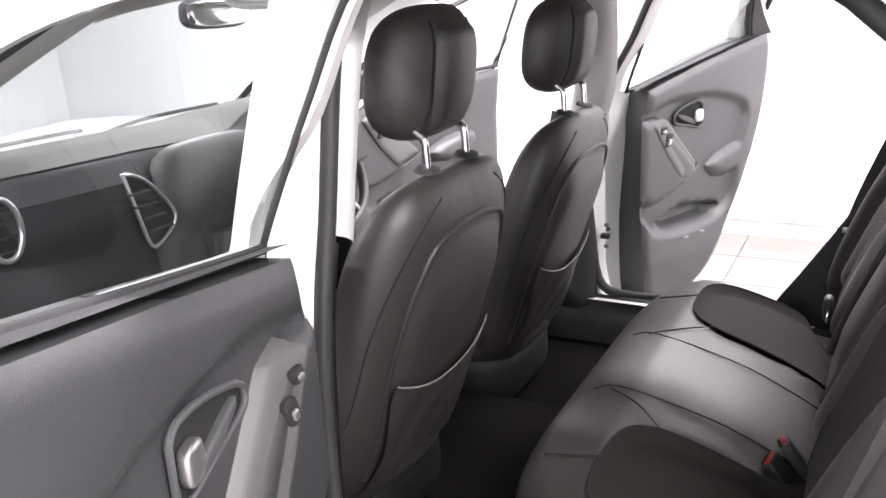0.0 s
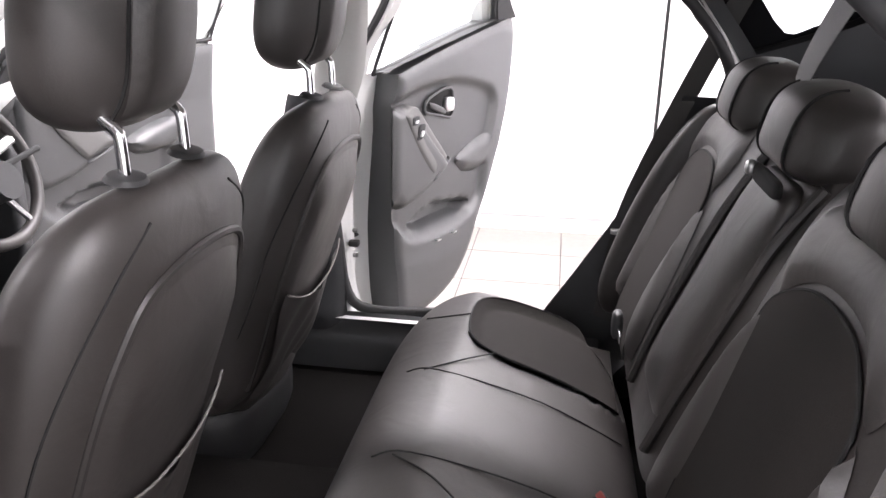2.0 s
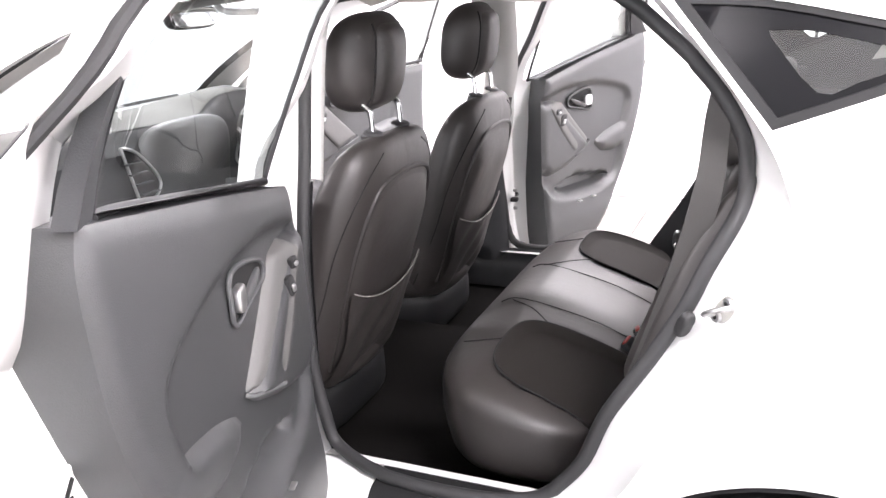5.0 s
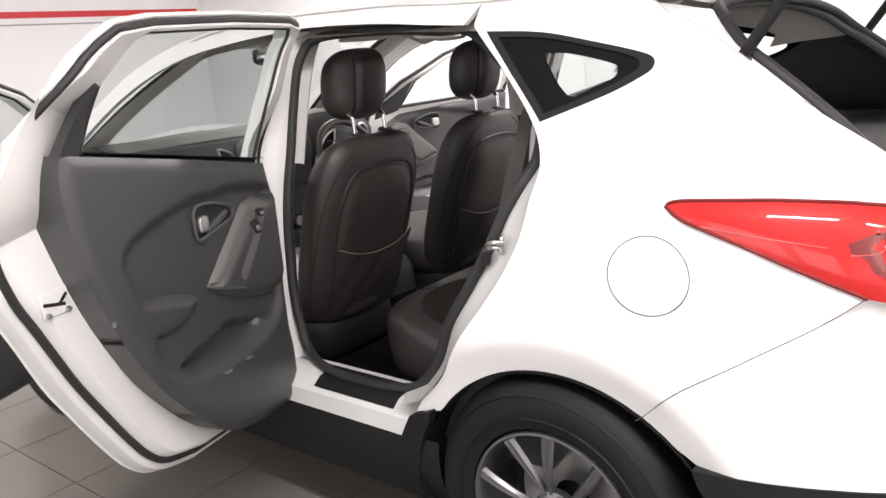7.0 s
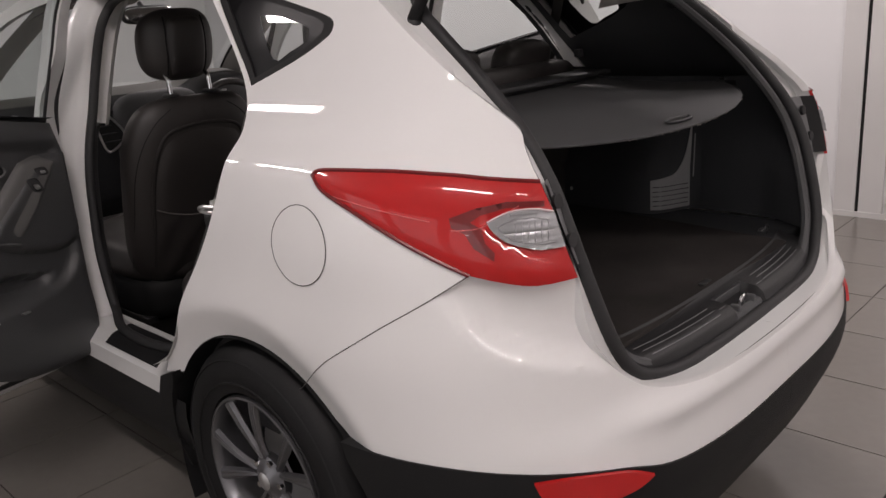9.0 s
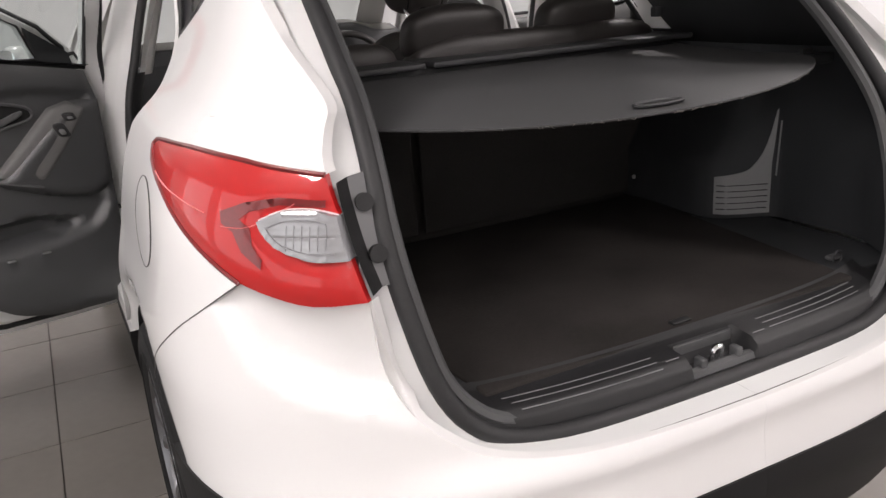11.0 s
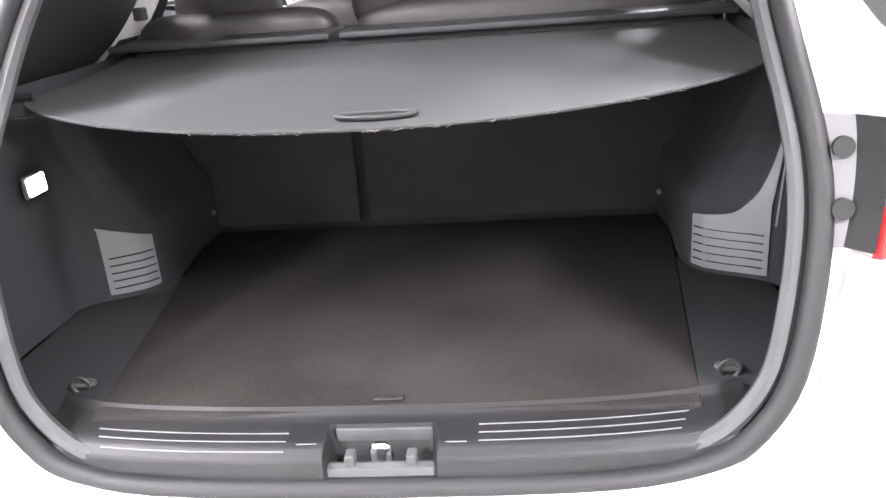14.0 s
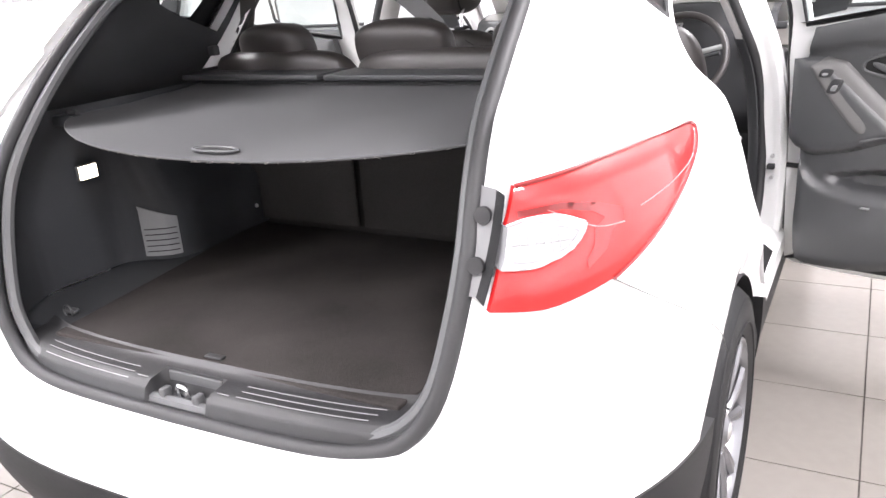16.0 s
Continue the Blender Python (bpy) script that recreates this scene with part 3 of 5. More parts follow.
    # front fender
    fa = [(y - ARCH_Y + 2.618, z) for y, z in [(ARCH_Y + ARCH_R * .985 * math.cos(a), ARCH_Z + ARCH_R * math.sin(a)) for a in [math.pi * (0.88 - 0.8 * i / 20) for i in range(21)]]]
    fend = [(2.12, .47)] + fa + [(3.1, .5), (3.35, .6), (3.40, .80), (3.3, .92), (2.9, .98), (2.45, 1.07), (2.24, 1.11), (2.12, 1.06)]
    part("front_fender", mirrored(sheet(fend, shell, 0.05, (), 0.02), sgn), PAINT, car, "glossy white front fender")
    # pillars and roof rail, outside skin
    rail = soft([(2.22, 1.10), (2.05, 1.26), (1.80, 1.415), (1.50, 1.515), (1.1, 1.56), (.9, 1.566), (.65, 1.556), (.42, 1.535), (.335, 1.528)], 5)
    rail2 = soft([(.31, 1.583), (.7, 1.606), (1.1, 1.612), (1.50, 1.585), (1.82, 1.48), (2.14, 1.29), (2.40, 1.11)], 5)
    part("roof_rail_panel", mirrored(sheet(rail + rail2, shell, 0.04, (), 0.02), sgn), PAINT, car, "white roof side and windscreen pillar")
    # B pillar: white jamb outside, pale trim above and black trim below inside
    lean = spline([.4, .62, .9, 1.1, 1.25, 1.5, 1.6], [1.0, 1.003, 1.005, 1.008, 1.016, 1.032, 1.032] if sgn < 0 else [1.055, 1.077, 1.09, 1.05, 1.0, .965, .955])

    foot = lambda z: .03 * min(1, max(0, (1.42 - z) / .25)) if sgn < 0 else 0

    def bpil(u, v):
        z = .50 + 1.06 * v
        prof = [(1.118, .030), (1.114, .012), (1.10, .008), (1.078, .012), (1.062, .030), (1.045, .055), (1.036, .10)]
        if sgn > 0:
            prof[3:6] = [(1.056, .012), (1.044, .030), (1.048, .055)]
        k = u * 6
        i = min(5, int(k))
        a, b = prof[i], prof[i + 1]
        y, o = a[0] + (b[0] - a[0]) * (k - i), a[1] + (b[1] - a[1]) * (k - i)
        return Vector((sgn * (width_at(z, 1.1) - .02 - o - foot(z) * u), y + (lean(z) - 1.036) * (u if sgn < 0 else u ** 6) - .35 * max(0, .64 - z) ** 1.2 * min(1, u * 2), z))
    pil = part("centre_pillar", grid_surface(18, 30, bpil), PAINT_IN, car, "white painted centre pillar")

    check = part("check_bracket", boxed(sgn * .812 - .012, sgn * .812 + .012, 1.028, 1.056, .732, .748, .003), RUBBER, pil, "black door check bracket")
    for dz in (.036, -.036):
        part("bolt", disc(bmesh.new(), .0065, .014, pose(sgn * .815, 1.046, .740 + dz, 90), 16), STEEL, check, "dark bolt head")

    def bcover(u, v, z0, z1, w, o):
        z = z0 + (z1 - z0) * v
        a = (u - .5) * 2
        return Vector((sgn * (width_at(z, 1.1) - .122 - .8 * foot(z) - (.024 if sgn < 0 and w < .07 else 0) - o * (1 - abs(a) ** 3)), lean(z) + w - .030 + (.010 if w > .07 else 0) + a * w, z))
    part("pillar_trim", grid_surface(14, 20, lambda u, v: bcover(u, v, 1.155, 1.565, .062, .03)), LIGHT_PLASTIC, pil, "pale grey upper pillar trim")
    part("lower_pillar_trim", grid_surface(14, 20, lambda u, v: bcover(u, v, .50, 1.16, .115 if sgn < 0 else .085, .04)), PLASTIC, pil, "black lower pillar trim")
    # door seals round the rear opening
    deep = spline([.53, .60, .79, 1.03, 1.19, 1.275, 1.34, 1.42, 1.55], [.05, .06, .092, .112, .058, .032, .024, .032, .03])
    seal = soft(DOOR_REAR[1:], 4)
    run = [(y + deep(z) + .012, z) for y, z in [(.33, 1.512)] + seal] + [(.49, .56), (.60, .553), (.80, .554), (.945, .572) if sgn < 0 else (.985, .558), (lean(.64) - .028, .64) if sgn < 0 else (lean(.61) - .022, .606)] + [(lean(z) - .002 - .04 * max(0, .9 - z), z) for z in (.76, .9, 1.0, 1.1, 1.2, 1.3, 1.4, 1.47)] + [(lean(1.53) - .03, 1.527), (.88, 1.542), (.62, 1.536), (.47, 1.522)]
    loop = smooth_line([Vector((sgn * (width_at(z, y) - .072 - .036 * min(1, max(0, (y - .75) / .25)) - .028 * min(1, max(0, (.60 - y) / .15)) - foot(z) * min(1, max(0, (y - .80) / .15))), y, z)) for y, z in run], 3, True)
    part("door_seal", tube(loop, 0.0145, 10, True), RUBBER, car, "black rubber door seal")
    # jamb between skin edge and seal
    edge = [(.307, 1.53)] + soft(DOOR_REAR, 4) + [(.46, .55)]
    n = len(edge) - 1
    def jamb(p, v):
        e = shell(p[0], p[1])
        return Vector((-sgn * (e.x + .105 * v ** .9), p[0] + deep(p[1]) * v ** 1.2, p[1]))
    bm = grid_surface(n, 8, lambda u, v: jamb(edge[int(u * n + .5)], v))
    part("door_jamb", bm, PAINT_IN, car, "white painted door jamb")
    # striker and rubber stop on the jamb
    m = Matrix.Translation((sgn * .795, .142, 1.008)) @ Matrix.Rotation(radians(-46 * sgn), 4, "Z")
    st = part("striker_plate", pillow(.017, .004, .033, 2.4, 3, 8, lambda w: m @ pose(0, 0, 0, 0, 38 * sgn) @ w), SATIN_WHITE, car, "white striker plate with steel loop")
    part("loop", tube([m @ Vector(q) for q in smooth_line([(.020 * sgn, .003, .010), (.021 * sgn, .030, .013), (.004 * sgn, .040, .004), (-.014 * sgn, .030, -.008), (-.014 * sgn, .003, -.010)], 5)], .0052, 8), STEEL, st, "bright steel loop")
    for dz in (.020, -.020):
        c = m @ pose(0, 0, 0, 0, 38 * sgn) @ pose(0, .004, dz, -90)
        screw = part("screw", disc(bmesh.new(), .0105, .006, c, 24, .001), SATIN, st, "round screw head")
        part("screw_socket", disc(bmesh.new(), .0045, .0072, c, 8), RUBBER, screw)
    part("door_stop", pillow(.012, .013, .028, 3, 3, 8, lambda w: Matrix.Translation((sgn * .781, .207, .968)) @ Matrix.Rotation(radians(-46 * sgn), 4, "Z") @ Matrix.Rotation(radians(28 * sgn), 4, "Y") @ w), RUBBER, car, "black rubber door stop")


for sgn in (-1, 1):
    exterior(sgn)


def roof_z(y):
    return 1.615 + 0.03 * math.cos((y - .8) / 1.6) - 0.03 * max(0, -y + .1) - .012


roof_edge = spline([-.16, .1, .31, .7, 1.1, 1.4, 1.52], [1.572, 1.581, 1.586, 1.608, 1.613, 1.592, 1.57])


def roof_surface(u, v):
    y = 1.52 - 1.68 * u
    edge_z = roof_edge(y)
    w = width_at(edge_z - .006, y) + .006
    x = (v * 2 - 1) * w
    return Vector((x, y + .06 * (1 - (x / w) ** 2) * (1 - u) * 1.5 - .04 * u * (1 - (x / w) ** 2), edge_z + (roof_z(y) - edge_z + .02) * (1 - abs(x / w) ** 2.5)))


roof = part("roof", thicken(grid_surface(24, 20, roof_surface), 0.004), PAINT, car, "glossy white roof")
part("headliner", grid_surface(20, 14, lambda u, v: roof_surface(u, v) * 1 + Vector((0, 0, -.045 - .03 * abs(2 * v - 1) ** 4))), BEIGE, roof, "pale grey-beige headliner")


def hood(u, v):
    y = 2.44 + .94 * u
    w = .80 - .12 * u ** 2
    x = (v * 2 - 1) * w
    return Vector((x, y + .05 * (1 - (x / w) ** 2) * u, 1.08 - .02 * u - .17 * u ** 2.2 + .03 * (1 - (x / w) ** 2)))


part("bonnet", thicken(grid_surface(20, 20, hood), 0.01), PAINT, car, "glossy white bonnet")


def front_mask(u, v):
    a = (v * 2 - 1)
    z = .25 + .66 * u
    x = .80 * a
    return Vector((x, 3.50 - .42 * abs(a) ** 3 - .10 * (u - .45) ** 2 * 3, z))


nose = part("front_bumper", thicken(grid_surface(14, 28, front_mask), 0.01), PAINT, car, "white front bumper")
part("grille", grid_surface(6, 16, lambda u, v: front_mask(.32 + .38 * u, .28 + .44 * v) + Vector((0, .012, 0))), CLAD, nose, "black radiator grille")
for s in (-1, 1):
    part("headlamp", grid_surface(8, 8, lambda u, v: front_mask(.74 + .2 * u, (.5 + s * (.28 + .2 * v))) + Vector((0, .012, 0))), CLEAR_LENS, nose, "clear headlamp")


def windscreen(u, v, off=0.0):
    z = 1.12 + .475 * u
    y = 2.44 - .93 * u + .08 * math.sin(u * math.pi)
    x = (v * 2 - 1) * (.70 - .17 * u)
    return Vector((x, y + .10 * (1 - (2 * v - 1) ** 2) + off, z + off * .5))


screen = part("windscreen", grid_surface(12, 16, windscreen), GLASS, car, "clear curved windscreen")
screen.visible_shadow = False
part("scuttle", boxed(-.70, .70, 2.42, 2.58, 1.06, 1.10, .01), PLASTIC, car, "black windscreen scuttle")
for x0 in (-.55, .05):
    part("wiper", tube(smooth_line([(x0, 2.52, 1.12), (x0 + .25, 2.53, 1.16), (x0 + .6, 2.50, 1.17)], 6), .007, 6), RUBBER, car, "black wiper")
for s in (0, 1):
    part("windscreen_border", grid_surface(12, 2, lambda u, v: windscreen(u, (.06 * v if s == 0 else 1 - .06 * v), -.004)), SHADOWGAP, screen, "black dotted border")
    part("pillar_lining", grid_surface(12, 4, lambda u, v: windscreen(u, (-.03 + .10 * v if s == 0 else 1.03 - .10 * v), 0) + Vector((0, -.03 - .03 * math.sin(v * math.pi), -.02))), LIGHT_PLASTIC, car, "grey windscreen pillar lining")

# underbody, so that nothing shines through
part("underbody", boxed(-.72, .72, -.70, 3.2, .24, .34, .03), CLAD, car, "black underbody")


# ---- wheels ----
def wheel(x, y, sgn):
    m = Matrix.Translation((x, y, .352)) @ Matrix.Rotation(radians(90) * sgn, 4, "Y")
    tyre = part("wheel", lathe([(.222, -.17), (.228, -.02), (.232, .002), (.255, .012), (.295, .014), (.325, .004), (.343, -.018), (.352, -.045), (.3525, -.10), (.352, -.155), (.34, -.19), (.30, -.2), (.222, -.19)], 72, m), TYRE, car, "black tyre on a silver alloy wheel")
    for r in (.262, .318):
        part("tyre_ring", lathe([(r - .003, .0135 if r < .3 else .0065), (r, .0165 if r < .3 else .0095), (r + .003, .0135 if r < .3 else .0065)], 60, m), TYRE, tyre)
    bm = lathe([(.226, -.004), (.224, .006), (.218, .007), (.211, -.004), (.207, -.03), (.196, -.10), (.19, -.17)], 64, m)
    part("rim", bm, ALLOY, tyre, "silver alloy rim")
    part("brake_disc", lathe([(.05, -.105), (.145, -.105), (.146, -.125)], 48, m), STEEL, tyre, "bare steel brake disc")
    # flat dark disc that stands for the shade behind the spokes
    part("wheel_shade_disc", lathe([(.0, -.13), (.19, -.13)], 40, m), SHADOWGAP, tyre)
    for k in range(5):
        for d in (-1, 1):
            def spoke(u, v):
                r = .035 + .178 * u
                a = (.13 + .155 * u ** .8) * d + (v - .5) * (.27 - .09 * u)
                h = .002 - .022 * (1 - u) ** 2 - .010 * max(0, abs(2 * v - 1) - .55) / .45 - .004 * max(0, .35 - abs(2 * v - 1))
                return m @ Matrix.Rotation(k * math.tau / 5 + .3, 4, "Z") @ Vector((r * math.cos(a), r * math.sin(a), h))
            part("spoke", thicken(grid_surface(10, 10, spoke), .016), ALLOY, tyre, angle=22)
    part("hub", lathe([(.0, .0), (.026, -.001), (.031, -.006), (.06, -.02), (.062, -.04)], 32, m), ALLOY, tyre)
    part("hub_cap", lathe([(.0, .004), (.018, .003), (.024, -.001)], 24, m), SATIN, tyre)
    for k in range(5):
        a = (k + .5) * math.tau / 5 + .3
        part("wheel_nut", disc(bmesh.new(), .009, .012, m @ Matrix.Translation((.05 * math.cos(a), .05 * math.sin(a), -.022)), 6), CHROME, tyre)


for sgn in (-1, 1):
    for y in (0, 2.64):
        wheel(sgn * .868, y, sgn)


# ---- doors, standing open ----
def local(bm, hinge):
    for v in bm.verts:
        v.co -= Vector((hinge[0], hinge[1], 0))
    return bm


def side_at(z, inset, y=.75):
    return -(width_at(z, y) - inset)


def toward(loop, p, k):
    """The point of a closed outline moved inward by k."""
    i = loop.index(p)
    a, b = loop[i - 1], loop[(i + 1) % len(loop)]
    t = (b - a).normalized()
    nrm = Vector((-t.y, t.x))
    c = sum(loop, Vector((0, 0))) / len(loop)
    return p + nrm * (k if nrm.dot(c - p) > 0 else -k)


LEAF = [Vector(p) for p in soft([(.05, 1.118), (.12, 1.135), (.20, 1.148), (.33, 1.150), (.46, 1.130), (.565, 1.098), (.60, 1.055), (.585, .99), (.555, .90), (.545, .82), (.525, .75), (.46, .705), (.34, .688), (.20, .695), (.10, .72), (.05, .78)], 4)]
POCKET_LINE = soft([(.12, .748), (.17, .715), (.28, .702), (.42, .704), (.478, .735), (.44, .758), (.36, .772), (.27, .785), (.19, .770)], 3)
POCKET = [Vector(p) for p in POCKET_LINE]
POCKET_CUT = [(.30 + (d - .30) * 1.06, .742 + (z - .742) * 1.1) for d, z in POCKET_LINE]


FRAME_PARTS = ("door_edge", "edge_seal", "inner_panel", "window_frame", "window_reveal", "window", "belt_seal", "corner_cover")


def make_door(name, sgn, hinge, shift, angle, outline, window, trim, belt, wide, rise=0.0, back=0.0):
    """A door modelled shut on the left side, then mirrored and swung open about its hinge."""
    hx, hy = sgn * abs(hinge[0]), hinge[1]

    def upright(y, z):
        """The upper frame stands straighter than the body side narrows."""
        k = min(1, max(0, (z - 1.0) / .45))
        return .070 * k * k * (3 - 2 * k) * min(1, max(0, (.97 - y) / .45)) if rise else 0

    def put(nm, bm, material, parent, label="", **k):
        if nm in FRAME_PARTS + (name,):
            for v in bm.verts:
                v.co.x -= upright(v.co.y, v.co.z)
        return part(nm, local(mirrored(bm, sgn), (hx, hy)), material, parent, label, **k)

    skin = put(name, sheet(outline, shell, 0.035, [window], 0.0), PAINT, car, "open white " + name.replace("_", " "))
    skin.location = (hx + shift[0], hy + shift[1], 0)
    skin.rotation_euler = (0, 0, radians(angle) * sgn)
    loop = [Vector(p) for p in resample(outline, 0.03)]
    n = len(loop)

    def depth(y, z):
        k = min(1, max(0, (belt(y) + .03 - z) / .08))
        near = min(1, max(0, (y - hy + .12) / .08))
        return .062 + .033 * k * k * (3 - 2 * k) - .030 * near * k

    # stepped rim from the skin edge to the inner sheet
    steps = [(0, 0), (.006, .02), (.012, .42), (.016, .48), (.040, .52), (.046, .58), (.058, .94), (.066, 1.0)]

    base = -(front_width(.9) - .105)

    def inner(y, z, o=0.0):
        x = side_at(z, depth(y, z) + o, y)
        k = min(1, max(0, (z - belt(y) + .02) / .22))
        k = k * k * (3 - 2 * k)
        return Vector((min(x, base - .016 + (x - base + .016) * k) if x > base - .016 else x, y, z))

    def rim(u, v):
        p = loop[int(u * n + .5) % n]
        k = steps[int(v * 7 + .5)]
        s = .3 if p.x > hy - .01 else .55 if p.y > belt(p.x) + .05 else 1.0
        q = toward(loop, p, k[0] * s)
        a, b = Vector((side_at(q.y, 0, q.x), q.x, q.y)), inner(q.x, q.y)
        return a.lerp(b, k[1])

    put("door_edge", grid_surface(n, 7, rim), PAINT_IN, skin, "white painted door edge", angle=50)
    put("edge_seal", tube([rim(i / n, 4 / 7) + Vector((.006, 0, 0)) for i in range(n)], .010, 8, True), RUBBER, skin, "black rubber weather seal")
    ring = [toward(loop, p, .020 if p.x > hy - .01 else (.066 if p.y <= belt(p.x) + .05 else .036)) for p in loop]
    put("inner_panel", sheet([tuple(p) for p in ring], inner, .035, [window, [(hy - back - d * wide, z) for d, z in POCKET_CUT]]), PAINT_IN, skin, "white painted inner door sheet")
    # window glass and its channel
    win = resample(window, .04)
    m = len(win)
    put("window_frame", tube([Vector((side_at(z, .047, y), y, z)) for y, z in win], .005, 8, True), RUBBER, skin, "black window channel")

    def reveal(u, v):
        y, z = win[int(u * m + .5) % m]
        return Vector((side_at(z, .0, y), y, z)).lerp(inner(y, z), v)
    put("window_reveal", grid_surface(m, 2, reveal), PAINT_IN, skin)
    g = put("window", sheet(window, lambda y, z: Vector((side_at(z, .042, y), y, z)), .06), GLASS, skin, "clear door glass")
    g.visible_shadow = False

    hem = [Vector(p) for p in trim]

    def face(y, z, o=0.0):
        """The moulded trim: a sunken leaf, a deep map pocket below it and a bulging lower panel."""
        d = (hy - back - y) / wide
        p = Vector((d, z))
        g = gap_to(p, LEAF)
        h = .022 / (1 + math.exp((g if inside(p, LEAF) else -g) / .0035))
        h += .012 / (1 + math.exp((z - .64) / .02))
        if inside(p, POCKET):
            h -= .045 * min(1, gap_to(p, POCKET) / .02)
        rnd = gap_to(Vector((y, z)), hem)
        h -= .012 * max(0, 1 - rnd / .03) ** 2
        return Vector((base + rise + max(0, z - 1.0) * .10 * (rise == 0) + h + o, y, z))

    put("door_trim", sheet(trim, face, .0125, (), .05, lambda c: Vector((c.x - .065 - rise, c.y, c.z))), DOOR_TRIM, skin, "black moulded door trim")
    D = lambda d, z, o=0.0: face(hy - back - d * wide, z, o)
    flat = lambda d, z, o: Vector((base + (rise - .004 if rise else .02) + o, hy - back - d * wide, z))

    def pad(name, pts, lift, soft_edge, material, label, step=.014):
        poly = [(hy - back - d * wide, z) for d, z in soft(pts, 4)]
        pv = [Vector(p) for p in poly]
        def fn(y, z):
            k = min(1, gap_to(Vector((y, z)), pv) / soft_edge)
            a = face(y, z, .001)
            f = Vector((base + (rise - .008 if rise else .015) + lift, y, z))
            return a.lerp(f, math.sin(k * math.pi / 2) ** .8)
        return put(name, sheet(poly, fn, step), material, skin, label)

    low = [Vector(window[0]).lerp(Vector(window[-1]), i / 16) for i in range(17)]
    if rise:
        def ledge(u, v):
            y, z = low[int(u * 16 + .5)]
            a = Vector((side_at(z, .038, y) - upright(y, z), y, z + .004))
            return a.lerp(Vector((base + rise + .003, y, z + .012)), v)
        put("belt_ledge", grid_surface(16, 4, ledge), RUBBER, skin, "black ledge below the glass")
    put("belt_seal", tube([Vector((side_at(z, .040, y) + .010, y, z + .004)) for y, z in low], .008, 8), RUBBER, skin, "black rubber strip below the glass")
    # thick arm with a sloping switch face, its reflection put in as paler colour
    d0 = .022
    pad("arm_block", [(d0, 1.10), (.09, 1.106), (.13, 1.092), (.22, 1.005), (.315, .912), (.315, .89), (.26, .86), (.17, .825), (.07, .81), (d0, .86)], .040 if rise else .022, .03, DOOR_TRIM, "black armrest block")
    rear_side = [(.105, 1.108), (.160, 1.094), (.245, 1.005), (.338, .912)]
    front_side = [(.060, 1.088), (.074, 1.058), (.130, .968), (.215, .866)]

    def arm_face(u, v):
        k = u * 3
        i = min(2, int(k))
        p = [Vector(s[i]).lerp(Vector(s[i + 1]), k - i) for s in (rear_side, front_side)]
        q = p[0].lerp(p[1], v)
        h = (.25 + .75 * v) * (1 - abs(2 * v - 1) ** 8) * (1 - max(0, 2 * u - 1) ** 14) * (1 - max(0, 1 - 2 * u) ** 6)
        return flat(q.x, q.y, .002 + (.042 if rise else .028) * max(0, h) ** .6)

    put("arm_face", grid_surface(30, 16, arm_face), ARM_SHEEN, skin, "sloping armrest face, paler for its reflection")
    # highlight along the tip's lower edge, drawn as a paler bar
    put("arm_tip", tube(smooth_line([flat(.338, .914, .006), flat(.325, .904, .018), flat(.24, .876, .034 if rise else .022), flat(.218, .868, .030 if rise else .012)], 5), .005, 8), GREY_PLASTIC, skin, "armrest tip with its highlight as a pale bar")
    for d, z, h in ((.115, 1.062, .012), (.142, 1.026, .022)):
        c = flat(d, z, .036 if rise else .026)
        key = put("switch", pillow(.006, .018, h, 5, 4, 4, lambda w: Vector((w.x, w.y - w.z * .45, w.z)) + c), RUBBER, skin, "black window switch")
        put("switch_key", pillow(.004, .008, h * .4, 4, 4, 3, lambda w: Vector((w.x, w.y - w.z * .45, w.z)) + c + Vector((.006, 0, -h * .2))), SATIN, skin, "silver switch key")
    # elbow bulge
    pad("elbow_rest", [(.37, .895), (.45, .93), (.56, .952), (.625, .945), (.64, .912), (.585, .862), (.50, .838), (.42, .85)], .030, .035, DOOR_TRIM, "black elbow rest")
    for d in (.25, .34):
        put("pocket_clip", boxed(-.006, .006, -.012, .012, -.002, .002, .001, Matrix.Translation(D(d, .672, .006))), SATIN, skin)
    # inner handle: angular grey surround, flat dish with painted shade, silver paddle
    shape = soft([(.352, 1.112), (.335, 1.128), (.285, 1.126), (.215, 1.105), (.200, 1.082), (.215, 1.066), (.28, 1.052), (.335, 1.038), (.352, 1.05)], 3)
    cx, cz = .28, 1.085
    grow = [(cx + (d - cx) * 1.0, cz + (z - cz) * 1.0) for d, z in shape]
    put("handle_bezel", tube([flat(d, z, .010) for d, z in grow], .0048, 8, True), GREY_PLASTIC, skin, "grey handle surround")
    bm = bmesh.new()
    bm.faces.new([bm.verts.new(flat(d, z, .007)) for d, z in grow])
    put("handle_dish", bm, SHADOWGAP, skin, "flat handle recess with its shade in the colour")
    put("handle", pillow(.009, .020 * wide, .022, 5, 3.5, 6, lambda w: Vector((w.x - .12 * w.y, w.y, w.z)) + flat(.325, 1.080, .014)), SATIN, skin, "silver door handle")
    put("handle_arm", pillow(.007, .045 * wide, .010, 4, 3, 5, lambda w: Vector((w.x, w.y, w.z + .35 * w.y)) + flat(.268, 1.074, .010)), GREY_PLASTIC, skin)
    # latch on the free edge
    ye = min(p.x for p in loop if .97 < p.y < 1.05)
